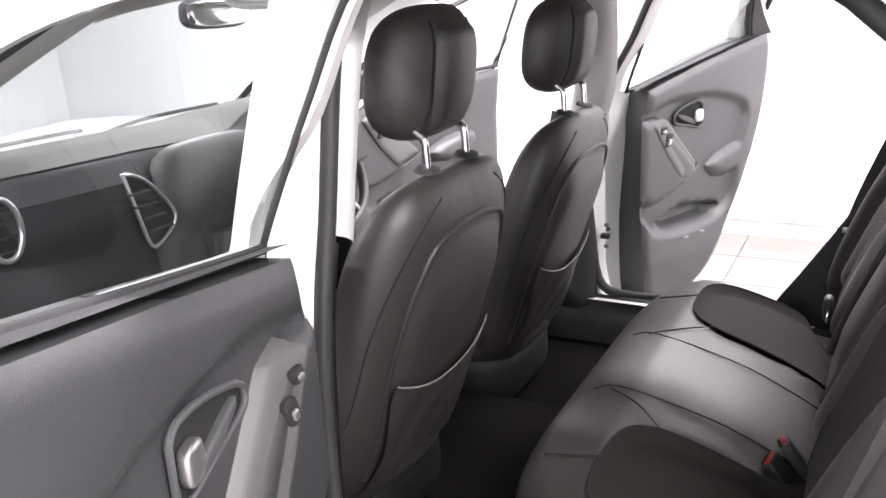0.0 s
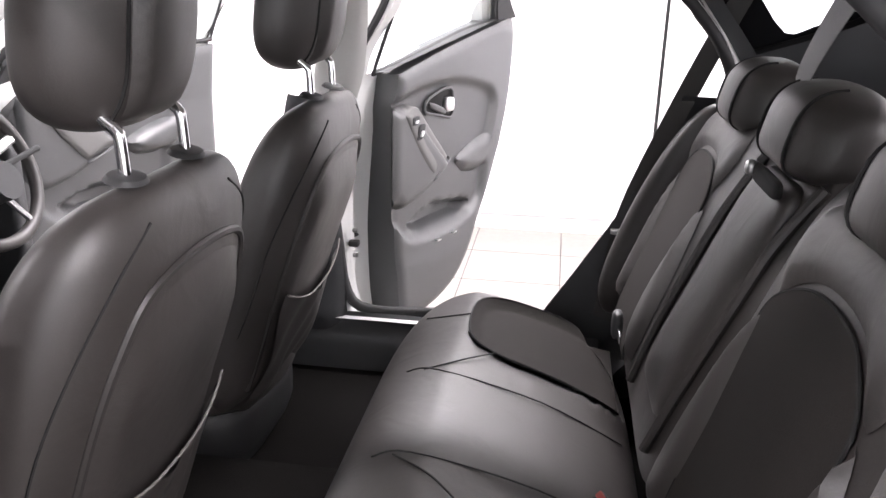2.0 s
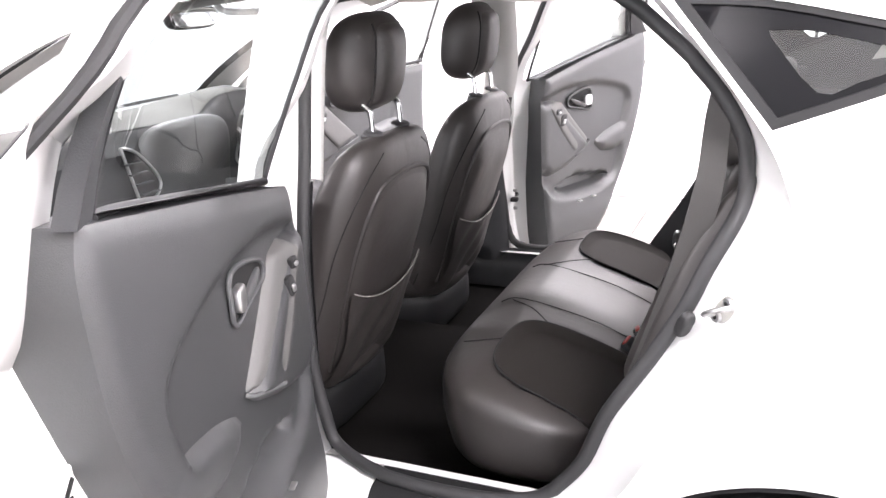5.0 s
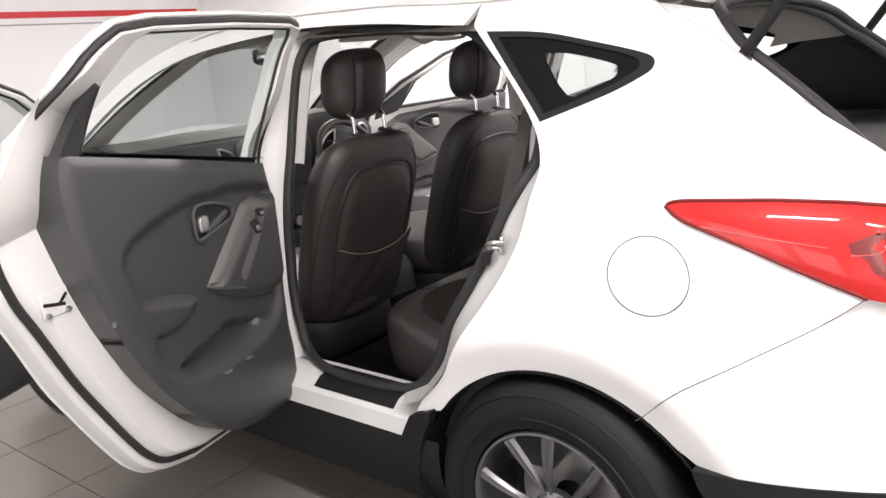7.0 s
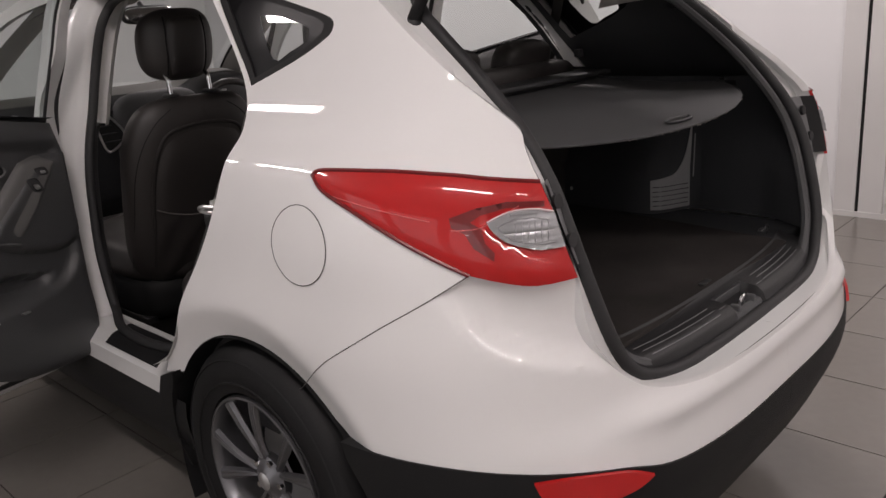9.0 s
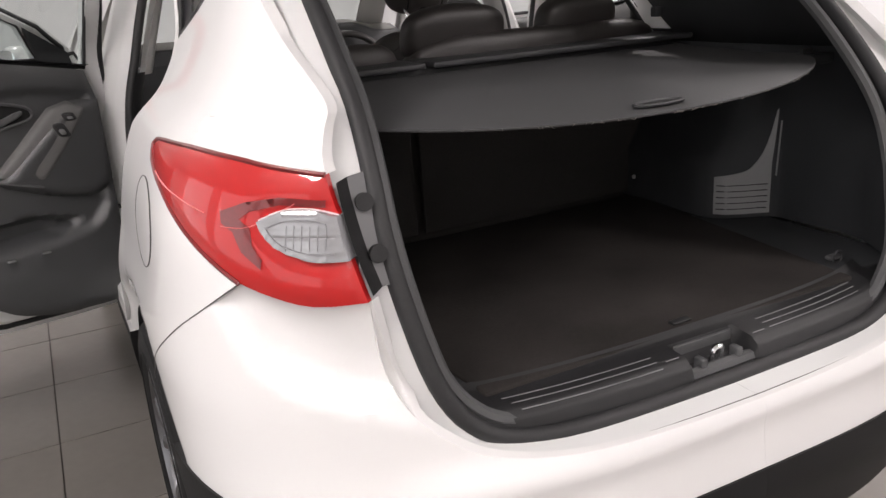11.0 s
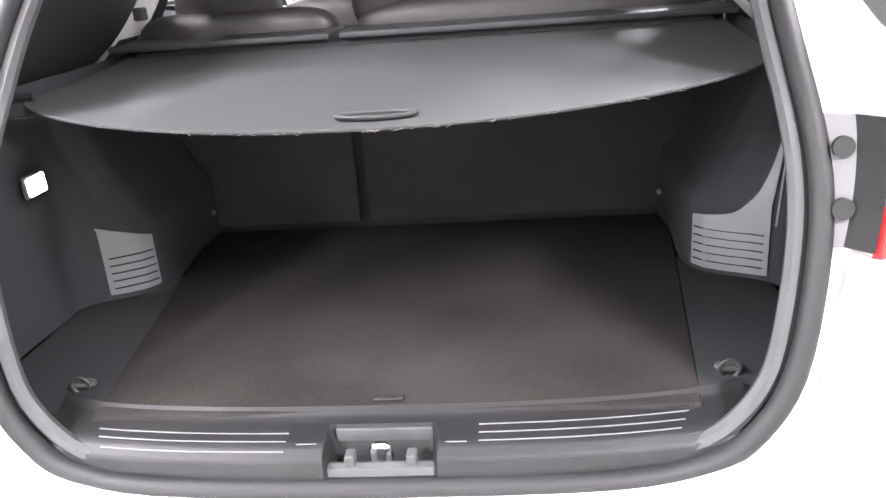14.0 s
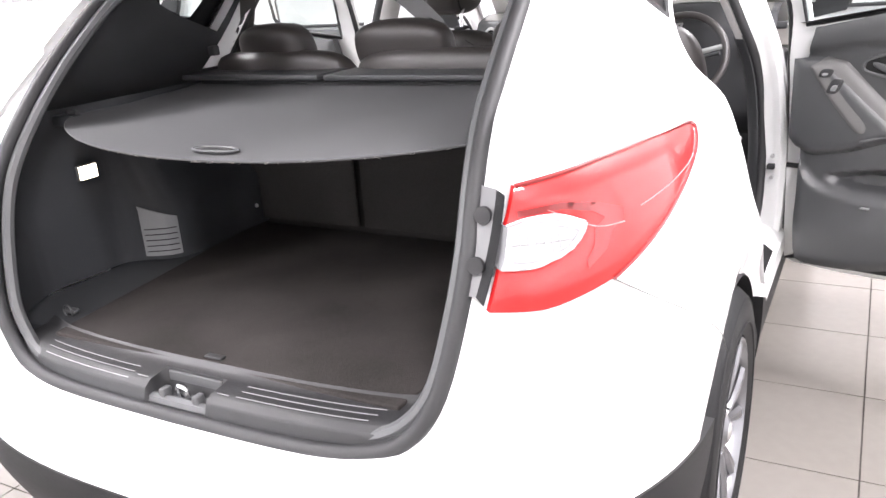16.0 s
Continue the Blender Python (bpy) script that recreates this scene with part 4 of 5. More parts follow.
    if sgn < 0:
        yl = ye + .125
        c = inner(yl, 1.008)
        put("latch", boxed(-.004, .004, -.045, .030, -.03, .03, .004, Matrix.Translation(c)), PAINT_IN, skin, "white latch plate with a dark slot")
        for dy, dz, turn, ln in ((-.012, -.003, -12, .03), (.012, .004, 40, .016)):
            put("latch_slot", boxed(-.0055, .0055, -ln, ln, -.004, .004, .001, Matrix.Translation(c + Vector((0, dy, dz))) @ Matrix.Rotation(radians(turn), 4, "X")), SHADOWGAP, skin)
        for dy, dz in ((-.035, -.022), (.02, -.022), (.05, .004)):
            put("latch_screw", disc(bmesh.new(), .006, .012, pose(c.x, c.y + dy, c.z + dz, 0, 90)), STEEL if dz < 0 else RUBBER, skin)
    put("check_strap", tube([Vector((side_at(.74, .07), hy - .03, .742)), Vector((side_at(.74, .07), hy + .10, .742))], .006, 6, False, None, 1.5), RUBBER, skin, "black check strap")
    oy = min(p.x for p in loop if 1.0 < p.y < 1.1) + .14
    grip = smooth_line([shell(oy - .08, 1.035, -.002), shell(oy - .05, 1.037, -.028), shell(oy + .05, 1.032, -.028), shell(oy + .08, 1.03, -.002)], 6)
    put("outer_handle", tube(grip, .013, 8), PAINT, skin, "white outer door handle")
    return skin, put


REAR_OUT = soft([(.385, 1.592), (.30, 1.53), (.19, 1.40), (.115, 1.29), (.085, 1.21), (.082, 1.12), (.11, 1.02), (.155, .935), (.225, .80), (.29, .69), (.37, .56), (.43, .48), (.50, .432), (.62, .402)], 3) + [(.85, .39), (1.03, .388), (1.068, .41), (1.082, .7), (1.082, 1.1), (1.070, 1.4), (1.058, 1.55), (1.037, 1.59), (.97, 1.604), (.75, 1.610), (.5, 1.606)]
REAR_WIN = [(1.005, 1.192), (1.012, 1.40), (1.008, 1.54), (.985, 1.562), (.75, 1.568), (.49, 1.564), (.455, 1.55), (.385, 1.46), (.325, 1.308)]
REAR_TRIM = soft([(1.052, 1.10), (1.052, .75), (1.042, .47), (1.00, .432), (.86, .432), (.72, .452), (.614, .509), (.476, .67), (.366, .845), (.29, 1.016), (.262, 1.148), (.256, 1.255), (.272, 1.312)], 3) + [(.34, 1.300), (.7, 1.237), (1.03, 1.18)]
FRONT_OUT = [(2.095, .50), (2.06, .468), (1.12, .465), (1.085, .50), (1.078, 1.1), (1.082, 1.40), (1.09, 1.55), (1.12, 1.57), (1.38, 1.545), (1.66, 1.46), (1.92, 1.33), (2.08, 1.20), (2.13, 1.10), (2.108, .8)]
FRONT_WIN = [(1.13, 1.20), (1.135, 1.50), (1.16, 1.525), (1.36, 1.505), (1.62, 1.425), (1.82, 1.32), (1.90, 1.18)]
FRONT_TRIM = soft([(1.14, 1.19), (1.145, .80), (1.16, .54), (1.22, .495), (1.9, .495), (2.03, .53), (2.07, .62), (2.07, 1.0), (2.03, 1.08), (1.90, 1.145)], 3) + [(1.6, 1.165), (1.3, 1.18)]

HINGE_R, HINGE_F = (.795, 1.05), (.80, 2.075)
for sgn in (-1, 1):
    skin, put = make_door("rear_door", sgn, HINGE_R, (0, 0) if sgn < 0 else (.064, -.004), 72 if sgn < 0 else 68.8, REAR_OUT, REAR_WIN, [(y - ((.048 if sgn < 0 else .076) if y > .99 else .02), z + .03 * min(1, max(0, (.75 - z) / .3)) + .011 * (z > 1.17)) for y, z in REAR_TRIM], lambda y: 1.18 + .165 * (1.045 - y), 1.10, .045, .02)
    corner = [(.240, 1.322), (.318, 1.312), (.378, 1.46), (.366, 1.47)]
    put("corner_cover", sheet(corner, lambda y, z: Vector((side_at(z, .052, y), y, z)), .05, (), .02, lambda c: Vector((c.x - .03, c.y, c.z))), PLASTIC, skin, "black triangular window corner")
    skin, put = make_door("front_door", sgn, HINGE_F, (0, 0), 64 if sgn < 0 else 77, FRONT_OUT, FRONT_WIN, FRONT_TRIM, lambda y: 1.18, 1.18)
    corner = [(1.91, 1.165), (2.06, 1.13), (2.03, 1.20), (1.84, 1.315)]
    put("corner_cover", sheet(corner, lambda y, z: Vector((side_at(z, .05), y, z)), .05, (), .02, lambda c: Vector((c.x - .02, c.y, c.z))), PLASTIC, skin, "black mirror corner cover")
    put("mirror_housing", pillow(.10, .055, .075, 3, 2.4, 8, lambda w: w + Vector((-.985, 1.93, 1.165))), PAINT, skin, "white door mirror")
    put("mirror_arm", boxed(-.90, -.80, 1.90, 1.95, 1.09, 1.115, .01), PLASTIC, skin)
    put("mirror_glass", pillow(.085, .004, .06, 4, 3, 5, lambda w: w + Vector((-.985, 1.876, 1.165))), CHROME, skin, "door mirror glass")

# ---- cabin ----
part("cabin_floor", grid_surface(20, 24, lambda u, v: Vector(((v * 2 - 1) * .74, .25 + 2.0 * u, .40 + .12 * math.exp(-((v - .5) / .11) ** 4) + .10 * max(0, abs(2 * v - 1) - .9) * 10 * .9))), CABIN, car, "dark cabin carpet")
for sgn in (-1, 1):
    part("inner_sill", grid_surface(10, 4, lambda u, v: Vector((sgn * (.68 + .088 * v), .36 + 1.8 * u, .42 + .134 * v ** .5))), PLASTIC, car, "black inner sill trim")
    part("kick_panel", boxed(sgn * .70 - .03, sgn * .70 + .03, 1.95, 2.25, .40, 1.0, .02), PLASTIC, car, "black footwell side trim")


def front_seat(cx, tag):
    """Backrest leaning back, with headrest, cushion, seams and a rear pocket."""
    HW, HD, HH, P, Q = .258, .085, .353, 4.6, 2.2
    tilt = Matrix.Translation((cx, 1.068, .876)) @ Matrix.Rotation(radians(17.5), 4, "X")

    def shape(w):
        k = (w.z + HH) / (2 * HH)
        x = w.x * (1 - .20 * max(0, k - .62) ** 1.6 * 2.2 - .06 * (1 - k))
        y = w.y + .035 * (abs(w.x) / HW) ** 3 * (1 if w.y > 0 else .5)
        if w.y < 0:
            y += .018 * math.exp(-((k - .45) / .3) ** 2) * (1 - (w.x / HW) ** 2)
        return tilt @ Vector((x, y, w.z))

    def rear(u, k, lift=0.0):
        """A place on the rear face: u across (-1 to 1), k up (0 to 1)."""
        a = ((abs(u) ** P + abs(2 * k - 1) ** P)) ** (Q / P)
        return shape(Vector((u * HW, -HD * max(0, 1 - a) ** (1 / Q), (2 * k - 1) * HH))) + tilt.to_3x3() @ Vector((0, -lift, 0))

    seat = part("front_seat", pillow(HW, HD, HH, P, Q, 22, shape), LEATHER, car, "black leather front seat with a " + tag + " headrest")
    part("cushion", pillow(.265, .28, .095, 3.2, 2.6, 12, lambda w: Vector((cx + w.x, 1.36 + w.y, .635 + w.z + .03 * (w.y / .28) + .02 * (abs(w.x) / .265) ** 3))), LEATHER, seat, "black leather seat cushion")
    part("seat_base", pillow(.225, .23, .10, 5, 4, 6, lambda w: Vector((cx + w.x, 1.34 + w.y, .49 + w.z))), CLAD, seat, "black plastic seat base")
    for dx in (-.2, .2):
        part("seat_rail", boxed(cx + dx - .02, cx + dx + .02, 1.16, 1.62, .395, .425, .004), CLAD, seat, "black seat rail")
    # raised border of the back panel
    arch_pts = [(.72, .14), (.73, .50), (.71, .68), (.65, .79), (.53, .855), (.28, .882)]
    arc = smooth_line([rear(-u, k) for u, k in arch_pts] + [rear(0, .888)] + [rear(u, k) for u, k in arch_pts[::-1]], 6)
    part("back_piping", tube(arc, .0065, 8), PIPING, seat, "raised black piping")
    low = [(u - .03, k - .03) for u, k in arch_pts]
    panel = soft([(-u, k) for u, k in low] + [(0, .858)] + low[::-1], 3)
    part("back_panel", sheet(panel, lambda u, k: rear(u, k, .010 * min(1, gap_to(Vector((u, k)), [Vector(p) for p in panel]) / .08)), .05), LEATHER, seat, "smooth black back panel")
    # slack pocket with a gathered edge
    rim_of = lambda u: .425 + .11 * u * u
    top = [rear(u, rim_of(u), .024) + Vector((0, 0, .0009 * math.sin(u * 75))) for u in [(-.74 + 1.48 * i / 48) for i in range(49)]]
    part("pocket_edge", tube(top, .0022, 6), STITCH, seat, "pale gathered pocket edge")
    part("pocket", grid_surface(30, 14, lambda u, v: rear(-.74 + 1.48 * u, .06 + (rim_of(-.74 + 1.48 * u) - .06) * v, .012 + .012 * v + .005 * math.sin(u * 9 + v * 4) + .003 * math.sin(u * 23 - v * 9))), LEATHER, seat, "slack black leather seat pocket")
    # side and shoulder seams
    for sg in (-1, 1):
        line = smooth_line([rear(.965 * sg, .12, .001), rear(.955 * sg, .4, .001), rear(.93 * sg, .62, .001), rear(.86 * sg, .78, .001), rear(.70 * sg, .90, .001), rear(.45 * sg, .965, .001)], 6)
        part("seam", tube(line, .0018, 5), SHADOWGAP, seat, "fine stitched seam")
    # headrest on two chrome posts
    hz = 1.381

    def rest(w):
        k = (w.z + .115) / .23
        return Vector((cx + w.x * (1 - .10 * abs(2 * k - 1) ** 2), 1.012 + w.y - .03 * (k - .5) + .030 * (w.x / .14) ** 2, hz + w.z))

    head = part("headrest", pillow(.136, .066, .117, 3.5, 2.3, 14, rest), LEATHER, seat, tag + " black leather headrest")
    def rest_back(x, z, lift=0.0):
        a = (abs(x / .136) ** 3.5 + abs(z / .117) ** 3.5) ** (2.3 / 3.5)
        return rest(Vector((x, -.066 * max(0, 1 - a) ** (1 / 2.3) - lift, z)))

    pad_line = soft([(-.058, -.102), (-.066, -.05), (-.067, .03), (-.058, .082), (0, .090), (.058, .082), (.067, .03), (.066, -.05), (.058, -.102), (0, -.106), (-.058, -.102)], 3)[:-1]
    pad_v = [Vector(p) for p in pad_line]
    part("headrest_pad", sheet(pad_line, lambda x, z: rest_back(x, z, .013 * min(1, gap_to(Vector((x, z)), pad_v) / .014) ** .6), .009), LEATHER, head, "raised middle pad")
    for sg in (-1, 1):
        line = [rest_back(sg * .072, z, .0002) for z in [(-.095 + .185 * i / 14) for i in range(15)]]
        part("headrest_seam", tube(line, .0026, 6), SHADOWGAP, head)
        px = cx + sg * .075
        part("headrest_post", tube(smooth_line([(px, 1.016, 1.31), (px, 1.008, 1.293), (px, .997, 1.283), (px, .986, 1.274), (px, .982, 1.258), (px, .979, 1.17)], 5), .0072, 10), CHROME, seat, "bright chrome headrest post")
        part("post_guide", lathe([(.0, .003), (.014, .003), (.020, .0015), (.0235, -.004)], 20, Matrix.Translation((px, .979, 1.222)) @ Matrix.Rotation(radians(12), 4, "X") @ Matrix.Diagonal((1.3, 1, 1, 1))), RUBBER, seat, "black plastic post guide")
    return seat


front_seat(-.345, "near-side")
front_seat(.345, "driver-side")

# rear bench
def cushion_top(y):
    return .718 - .11 * max(0, (.68 - y) / .35) ** 1.1


INSERT = soft([(.245, .34), (.252, .50), (.262, .60), (.31, .655), (.42, .668), (.52, .655), (.575, .60), (.59, .50), (.60, .34)], 5)
INSERT_V = [Vector(p) for p in INSERT]


def sunk(x, y):
    """How far the woven insert lies below the leather round it."""
    p = Vector((abs(x), max(y, .36)))
    if not inside(p, INSERT_V):
        return -.006 * math.exp(-gap_to(p, INSERT_V) / .03)
    k = min(1, gap_to(p, INSERT_V) / .022)
    return .020 * k * k * (3 - 2 * k) - .006


def seat_form(w):
    x, y = w.x, .578 + w.y - .03 * max(0, -w.z / .13)
    z = .595 + w.z - (.718 - cushion_top(.578 + w.y)) * max(0, .4 + .6 * w.z / .13)
    q = Vector((abs(x), max(y, .36)))
    under = .005 if inside(q, INSERT_V) and gap_to(q, INSERT_V) > .012 else 0
    return Vector((x, y, z - (sunk(x, y) + under if w.z > .06 else 0)))


def ontop(x, y, lift=0.0):
    """A point on the top of the rear cushion."""
    k = (1 - min(.97, abs(y - .578) / .262) ** 3) ** (7 / 3) - min(.99, abs(x) / .665) ** 7
    w = .125 * max(.0001, k) ** (1 / 7)
    z = .595 + w - (.718 - cushion_top(y)) * max(0, .4 + .6 * w / .13)
    return Vector((x, y, z - (sunk(x, y) if w > .06 else 0) + lift))


cush = part("rear_cushion", pillow(.665, .262, .125, 7, 3.0, 46, seat_form), LEATHER, car, "black leather rear bench cushion")
for sg in (-1, 1):
    ring = [(sg * a, b) for a, b in INSERT]
    part("seat_insert", sheet(ring, lambda x, y: ontop(x, y, .006), .014), FABRIC, cush, "dark woven seat insert")
    part("insert_seam", tube([ontop(x, y, .005) for x, y in ring[2:-2]], .0024, 6), SHADOWGAP, cush)
    for pts in ([(.137, .34), (.14, .5), (.145, .70), (.15, .765)], [(.262, .60), (.20, .66), (.15, .73)], [(.42, .668), (.42, .77)]):
        line = smooth_line([ontop(sg * x, y, .005) for x, y in pts], 5)
        part("stitch_line", tube(line, .0017, 5), SHADOWGAP, cush, "dark stitched seam")


def back_y(z):
    return .375 - .25 * (z - .62) - .12 * max(0, z - .72)


def backrest(x0, x1, label):
    hw, cx = (x1 - x0) / 2, (x0 + x1) / 2
    hz = .295

    def f(w):
        z = .945 + w.z
        return Vector((cx + w.x, back_y(z) - .075 + w.y - .0 + .02 * (abs(w.x) / hw) ** 4 * (w.y > 0), z))
    return part("rear_backrest", pillow(hw, .075, hz, 7, 2.8, 14, f), LEATHER, car, label)


left_back = backrest(-.645, -.165, "black leather rear backrest, narrow part")
right_back = backrest(-.160, .645, "black leather rear backrest, wide part")


def backface(x, z, lift=0.0):
    """A point on the rounded front of the backrest half at x."""
    c, hw = (-.405, .240) if x < -.1625 else (.2425, .4025)
    k = min(.999, (abs((x - c) / hw) ** 7 + abs((z - .945) / .295) ** 7) ** (1 / 7))
    y = .075 * (1 - k ** 2.8) ** (1 / 2.8)
    return Vector((x, back_y(z) - .075 + y + .02 * abs((x - c) / hw) ** 4 + .002 + lift, z))


def raised(pts, lift, edge, name, own, material, label=""):
    """A padded area of the backrest, standing proud inside its outline."""
    ring = soft(pts + pts[:1], 4)[:-1]
    rv = [Vector(p) for p in ring]
    return part(name, sheet(ring, lambda x, z: backface(x, z, lift * math.sin(min(1, gap_to(Vector((x, z)), rv) / edge) * math.pi / 2)), .014), material, own, label)


for sg, own in ((-1, left_back), (1, right_back)):
    side_of = lambda pts: [(sg * a, b) for a, b in pts]
    ring = soft([(.30, .70), (.285, .85), (.252, .98), (.245, 1.06), (.32, 1.108), (.41, 1.12), (.50, 1.108), (.565, 1.06), (.565, .97), (.545, .85), (.53, .70)], 5)
    ring = side_of(ring)
    part("back_insert", sheet(ring, lambda x, z: backface(x, z, .004), .02), FABRIC, own, "dark woven backrest insert")
    part("insert_piping", tube([backface(x, z, .003) for x, z in ring], .0026, 6), SHADOWGAP, own)
    raised(side_of([(.235, .73), (.29, .78), (.295, .88), (.268, .99), (.243, 1.055), (.205, .99), (.185, .87), (.195, .76)]), .020, .04, "bolster", own, LEATHER, "raised leather bolster")
    raised(side_of([(.575, .73), (.53, .78), (.535, .88), (.560, .99), (.572, 1.055), (.605, .99), (.615, .87), (.61, .76)]), .022, .035, "bolster", own, LEATHER, "raised leather bolster")
    raised(side_of([(.25, 1.075), (.32, 1.118), (.41, 1.13), (.50, 1.118), (.575, 1.07), (.585, 1.15), (.55, 1.195), (.40, 1.205), (.25, 1.195), (.215, 1.14)]), .012, .03, "yoke", own, LEATHER, "padded leather yoke")
rest = part("centre_armrest", pillow(.104, .03, .20, 8, 3, 12, lambda w: Vector((w.x - .018 * (w.z / .2) - .005, back_y(.978 + w.z) - .018 + w.y, .978 + w.z))), LEATHER, right_back, "folded black centre armrest")
for dx in (-.118, .118):
    part("armrest_piping", tube(smooth_line([backface(-.005 + dx - .018 * (z - .978) / .2, z, .005) for z in (.74, .85, 1.0, 1.10, 1.185)], 4), .009, 8), LEATHER, right_back, "raised leather edge beside the armrest")
# no hollow here: a dark pad gives the shade of the grip recess
part("armrest_recess", pillow(.080, .008, .014, 5, 4, 5, lambda w: Vector((w.x - .022, back_y(1.168) + .008 + w.y, 1.168 + w.z))), SHADOWGAP, right_back, "grip recess drawn by its dark shade")
part("armrest_strap", pillow(.012, .009, .012, 3, 2.5, 4, lambda w: Vector((w.x + .045, back_y(1.172) + .018 + w.y, 1.172 + w.z))), SATIN, right_back, "small pale strap button")
for cx, hw, own in ((-.425, .118, left_back), (-.005, .142, right_back), (.375, .120, right_back)):
    def saddle(w):
        return Vector((cx + w.x * (1 - .10 * (w.z / .07) ** 2), back_y(1.25) - .026 + w.y - .25 * w.z - .012 * (w.x / hw) ** 2, 1.250 + w.z - .014 * (w.x / hw) ** 2))
    head = part("rear_headrest", pillow(hw, .064, .064, 4.6, 2.7, 14, saddle), LEATHER, own, "rounded black leather rear headrest")
    for sg in (-1, 1):
        x = sg * hw * .56
        rem = 1 - .56 ** 4.6
        line = [saddle(Vector((x, .0642 * math.copysign(abs(math.cos(a)) ** .74, math.cos(a)) * .97, .0642 * math.copysign(abs(math.sin(a)) ** .74, math.sin(a)) * rem ** .22))) for a in [-1.3 + i * .2 for i in range(15)]]
        part("headrest_seam", tube(line, .0028, 6), SHADOWGAP, head)
for x, own in ((-.60, left_back), (.60, right_back)):
    part("release_knob", boxed(x - .012, x + .012, .03, .055, 1.235, 1.262, .004), PLASTIC, own, "black backrest release")
# bolsters beside the backrest
for sgn in (-1, 1):
    part("side_bolster", pillow(.032 if sgn < 0 else .038, .06 if sgn < 0 else .075, .27, 3, 2.5, 9, lambda w: Vector((sgn * (.672 + w.x - .16 * max(0, w.z)), back_y(.92 + w.z) - (.06 if sgn < 0 else .03) + w.y, .92 + w.z))), LEATHER, car, "black leather side bolster")


def strap(points, w, name, label, own=car, material=None):
    """A flat belt: centre points with its sideways direction."""
    P = smooth_line([p for p, _ in points], 6)
    S = smooth_line([s for _, s in points], 6)
    n = len(P) - 1
    bm = grid_surface(n, 4, lambda u, v: P[int(u * n + .5)] + S[int(u * n + .5)].normalized() * w * (v - .5))
    return part(name, thicken(bm, .0016), material or BELT, own, label)


BELT = mat("black_seat_belt", (0.045, 0.043, 0.041), 0.85, grain=.4, size=700, bump=.3)
strap([(Vector((.60, .10, 1.50)), Vector((.2, 1, 0))), (Vector((.655, .20, 1.25)), Vector((.2, 1, .1))), (Vector((.74, .30, .95)), Vector((.1, 1, .3))), (Vector((.745, .335, .80)), Vector((.1, 1, .3))), (Vector((.70, .36, .62)), Vector((.1, 1, .3)))], .048, "seat_belt", "black rear seat belt hanging down the side")
strap([(Vector((-.53, .15, 1.49)), Vector((.6, 1, .3))), (Vector((-.585, .183, 1.31)), Vector((.45, 1, .3))), (Vector((-.65, .190, 1.18)), Vector((.15, 1, .3))), (Vector((-.668, .225, 1.03)), Vector((.1, 1, .4))), (Vector((-.685, .275, .87)), Vector((.1, 1, .5))), (Vector((-.69, .33, .70)), Vector((.1, 1, .5)))], .050, "seat_belt", "black rear seat belt beside the backrest")
strap([(Vector((-.30, .13, 1.56)), Vector((.6, .1, .8))), (Vector((-.10, .145, 1.43)), Vector((.6, .1, .8))), (Vector((.08, .14, 1.29)), Vector((.6, .1, .8))), (Vector((.12, .10, 1.23)), Vector((.8, .1, .5)))], .048, "seat_belt", "grey centre belt coming down from the roof", material=GREY_PLASTIC)
part("belt_stop", boxed(.738, .748, .315, .355, .835, .85, .002), SATIN, car, "small pale belt button")
tongue = part("belt_tongue", boxed(.235, .30, .352, .357, .765, .782, .002), CHROME, car, "bright steel belt tongue")
part("tongue_grip", pillow(.02, .012, .03, 4, 3, 4, lambda w: w + Vector((.31, .356, .775))), PLASTIC, tongue)
for x, y, z, r in ((-.135, .378, .638, 16), (-.190, .395, .628, -14)):
    m = Matrix.Translation((x, y, z)) @ Matrix.Rotation(radians(-38), 4, "X") @ Matrix.Rotation(radians(r), 4, "Z")
    b = part("belt_buckle", boxed(-.022, .022, -.012, .012, -.05, .03, .005, m), PLASTIC, car, "black seat belt buckle with a red button")
    part("release_button", boxed(-.019, .019, -.010, .003, .027, .034, .003, m), RED_BUTTON, b, "red release button")
    part("buckle_slot", boxed(-.016, .016, .004, .010, .028, .0315, .001, m), SHADOWGAP, b)

# ---- dashboard, steering wheel, console ----
def dash(u, v):
    x = (u * 2 - 1) * .70
    prof = [(2.46, 1.12), (2.25, 1.19), (2.08, 1.195), (1.97, 1.165), (1.925, 1.11), (1.93, 1.03), (1.96, .94), (1.99, .84), (2.03, .72), (2.12, .62)]
    k = v * (len(prof) - 1)
    i = min(len(prof) - 2, int(k))
    a, b = prof[i], prof[i + 1]
    y, z = a[0] + (b[0] - a[0]) * (k - i), a[1] + (b[1] - a[1]) * (k - i)
    hood = .05 * math.exp(-((x - .36) / .17) ** 4) * math.exp(-((v - .3) / .14) ** 2)
    mid = .04 * math.exp(-(x / .16) ** 4) * math.exp(-((v - .5) / .25) ** 2)
    return Vector((x, y - mid * 1.2 + .06 * (abs(x) / .7) ** 3, z + hood))


fascia = part("dashboard", grid_surface(48, 36, dash), DASH, car, "black moulded dashboard")
# upper skin whose lighter colour stands for light through the windscreen
part("dash_top", grid_surface(48, 12, lambda u, v: dash(.02 + .96 * u, .02 + .30 * v) + Vector((0, -.001, .004))), DASH_LIT, fascia, "dashboard top, paler for the windscreen light on it")
for x in (-.60, .60):
    ring = [Vector((x + .042 * math.cos(a) * (1 if abs(x) > .3 else .8), 1.925 + .05 * (abs(x) / .7) ** 3, 1.07 + .07 * math.sin(a))) for a in [k * math.tau / 24 for k in range(24)]]
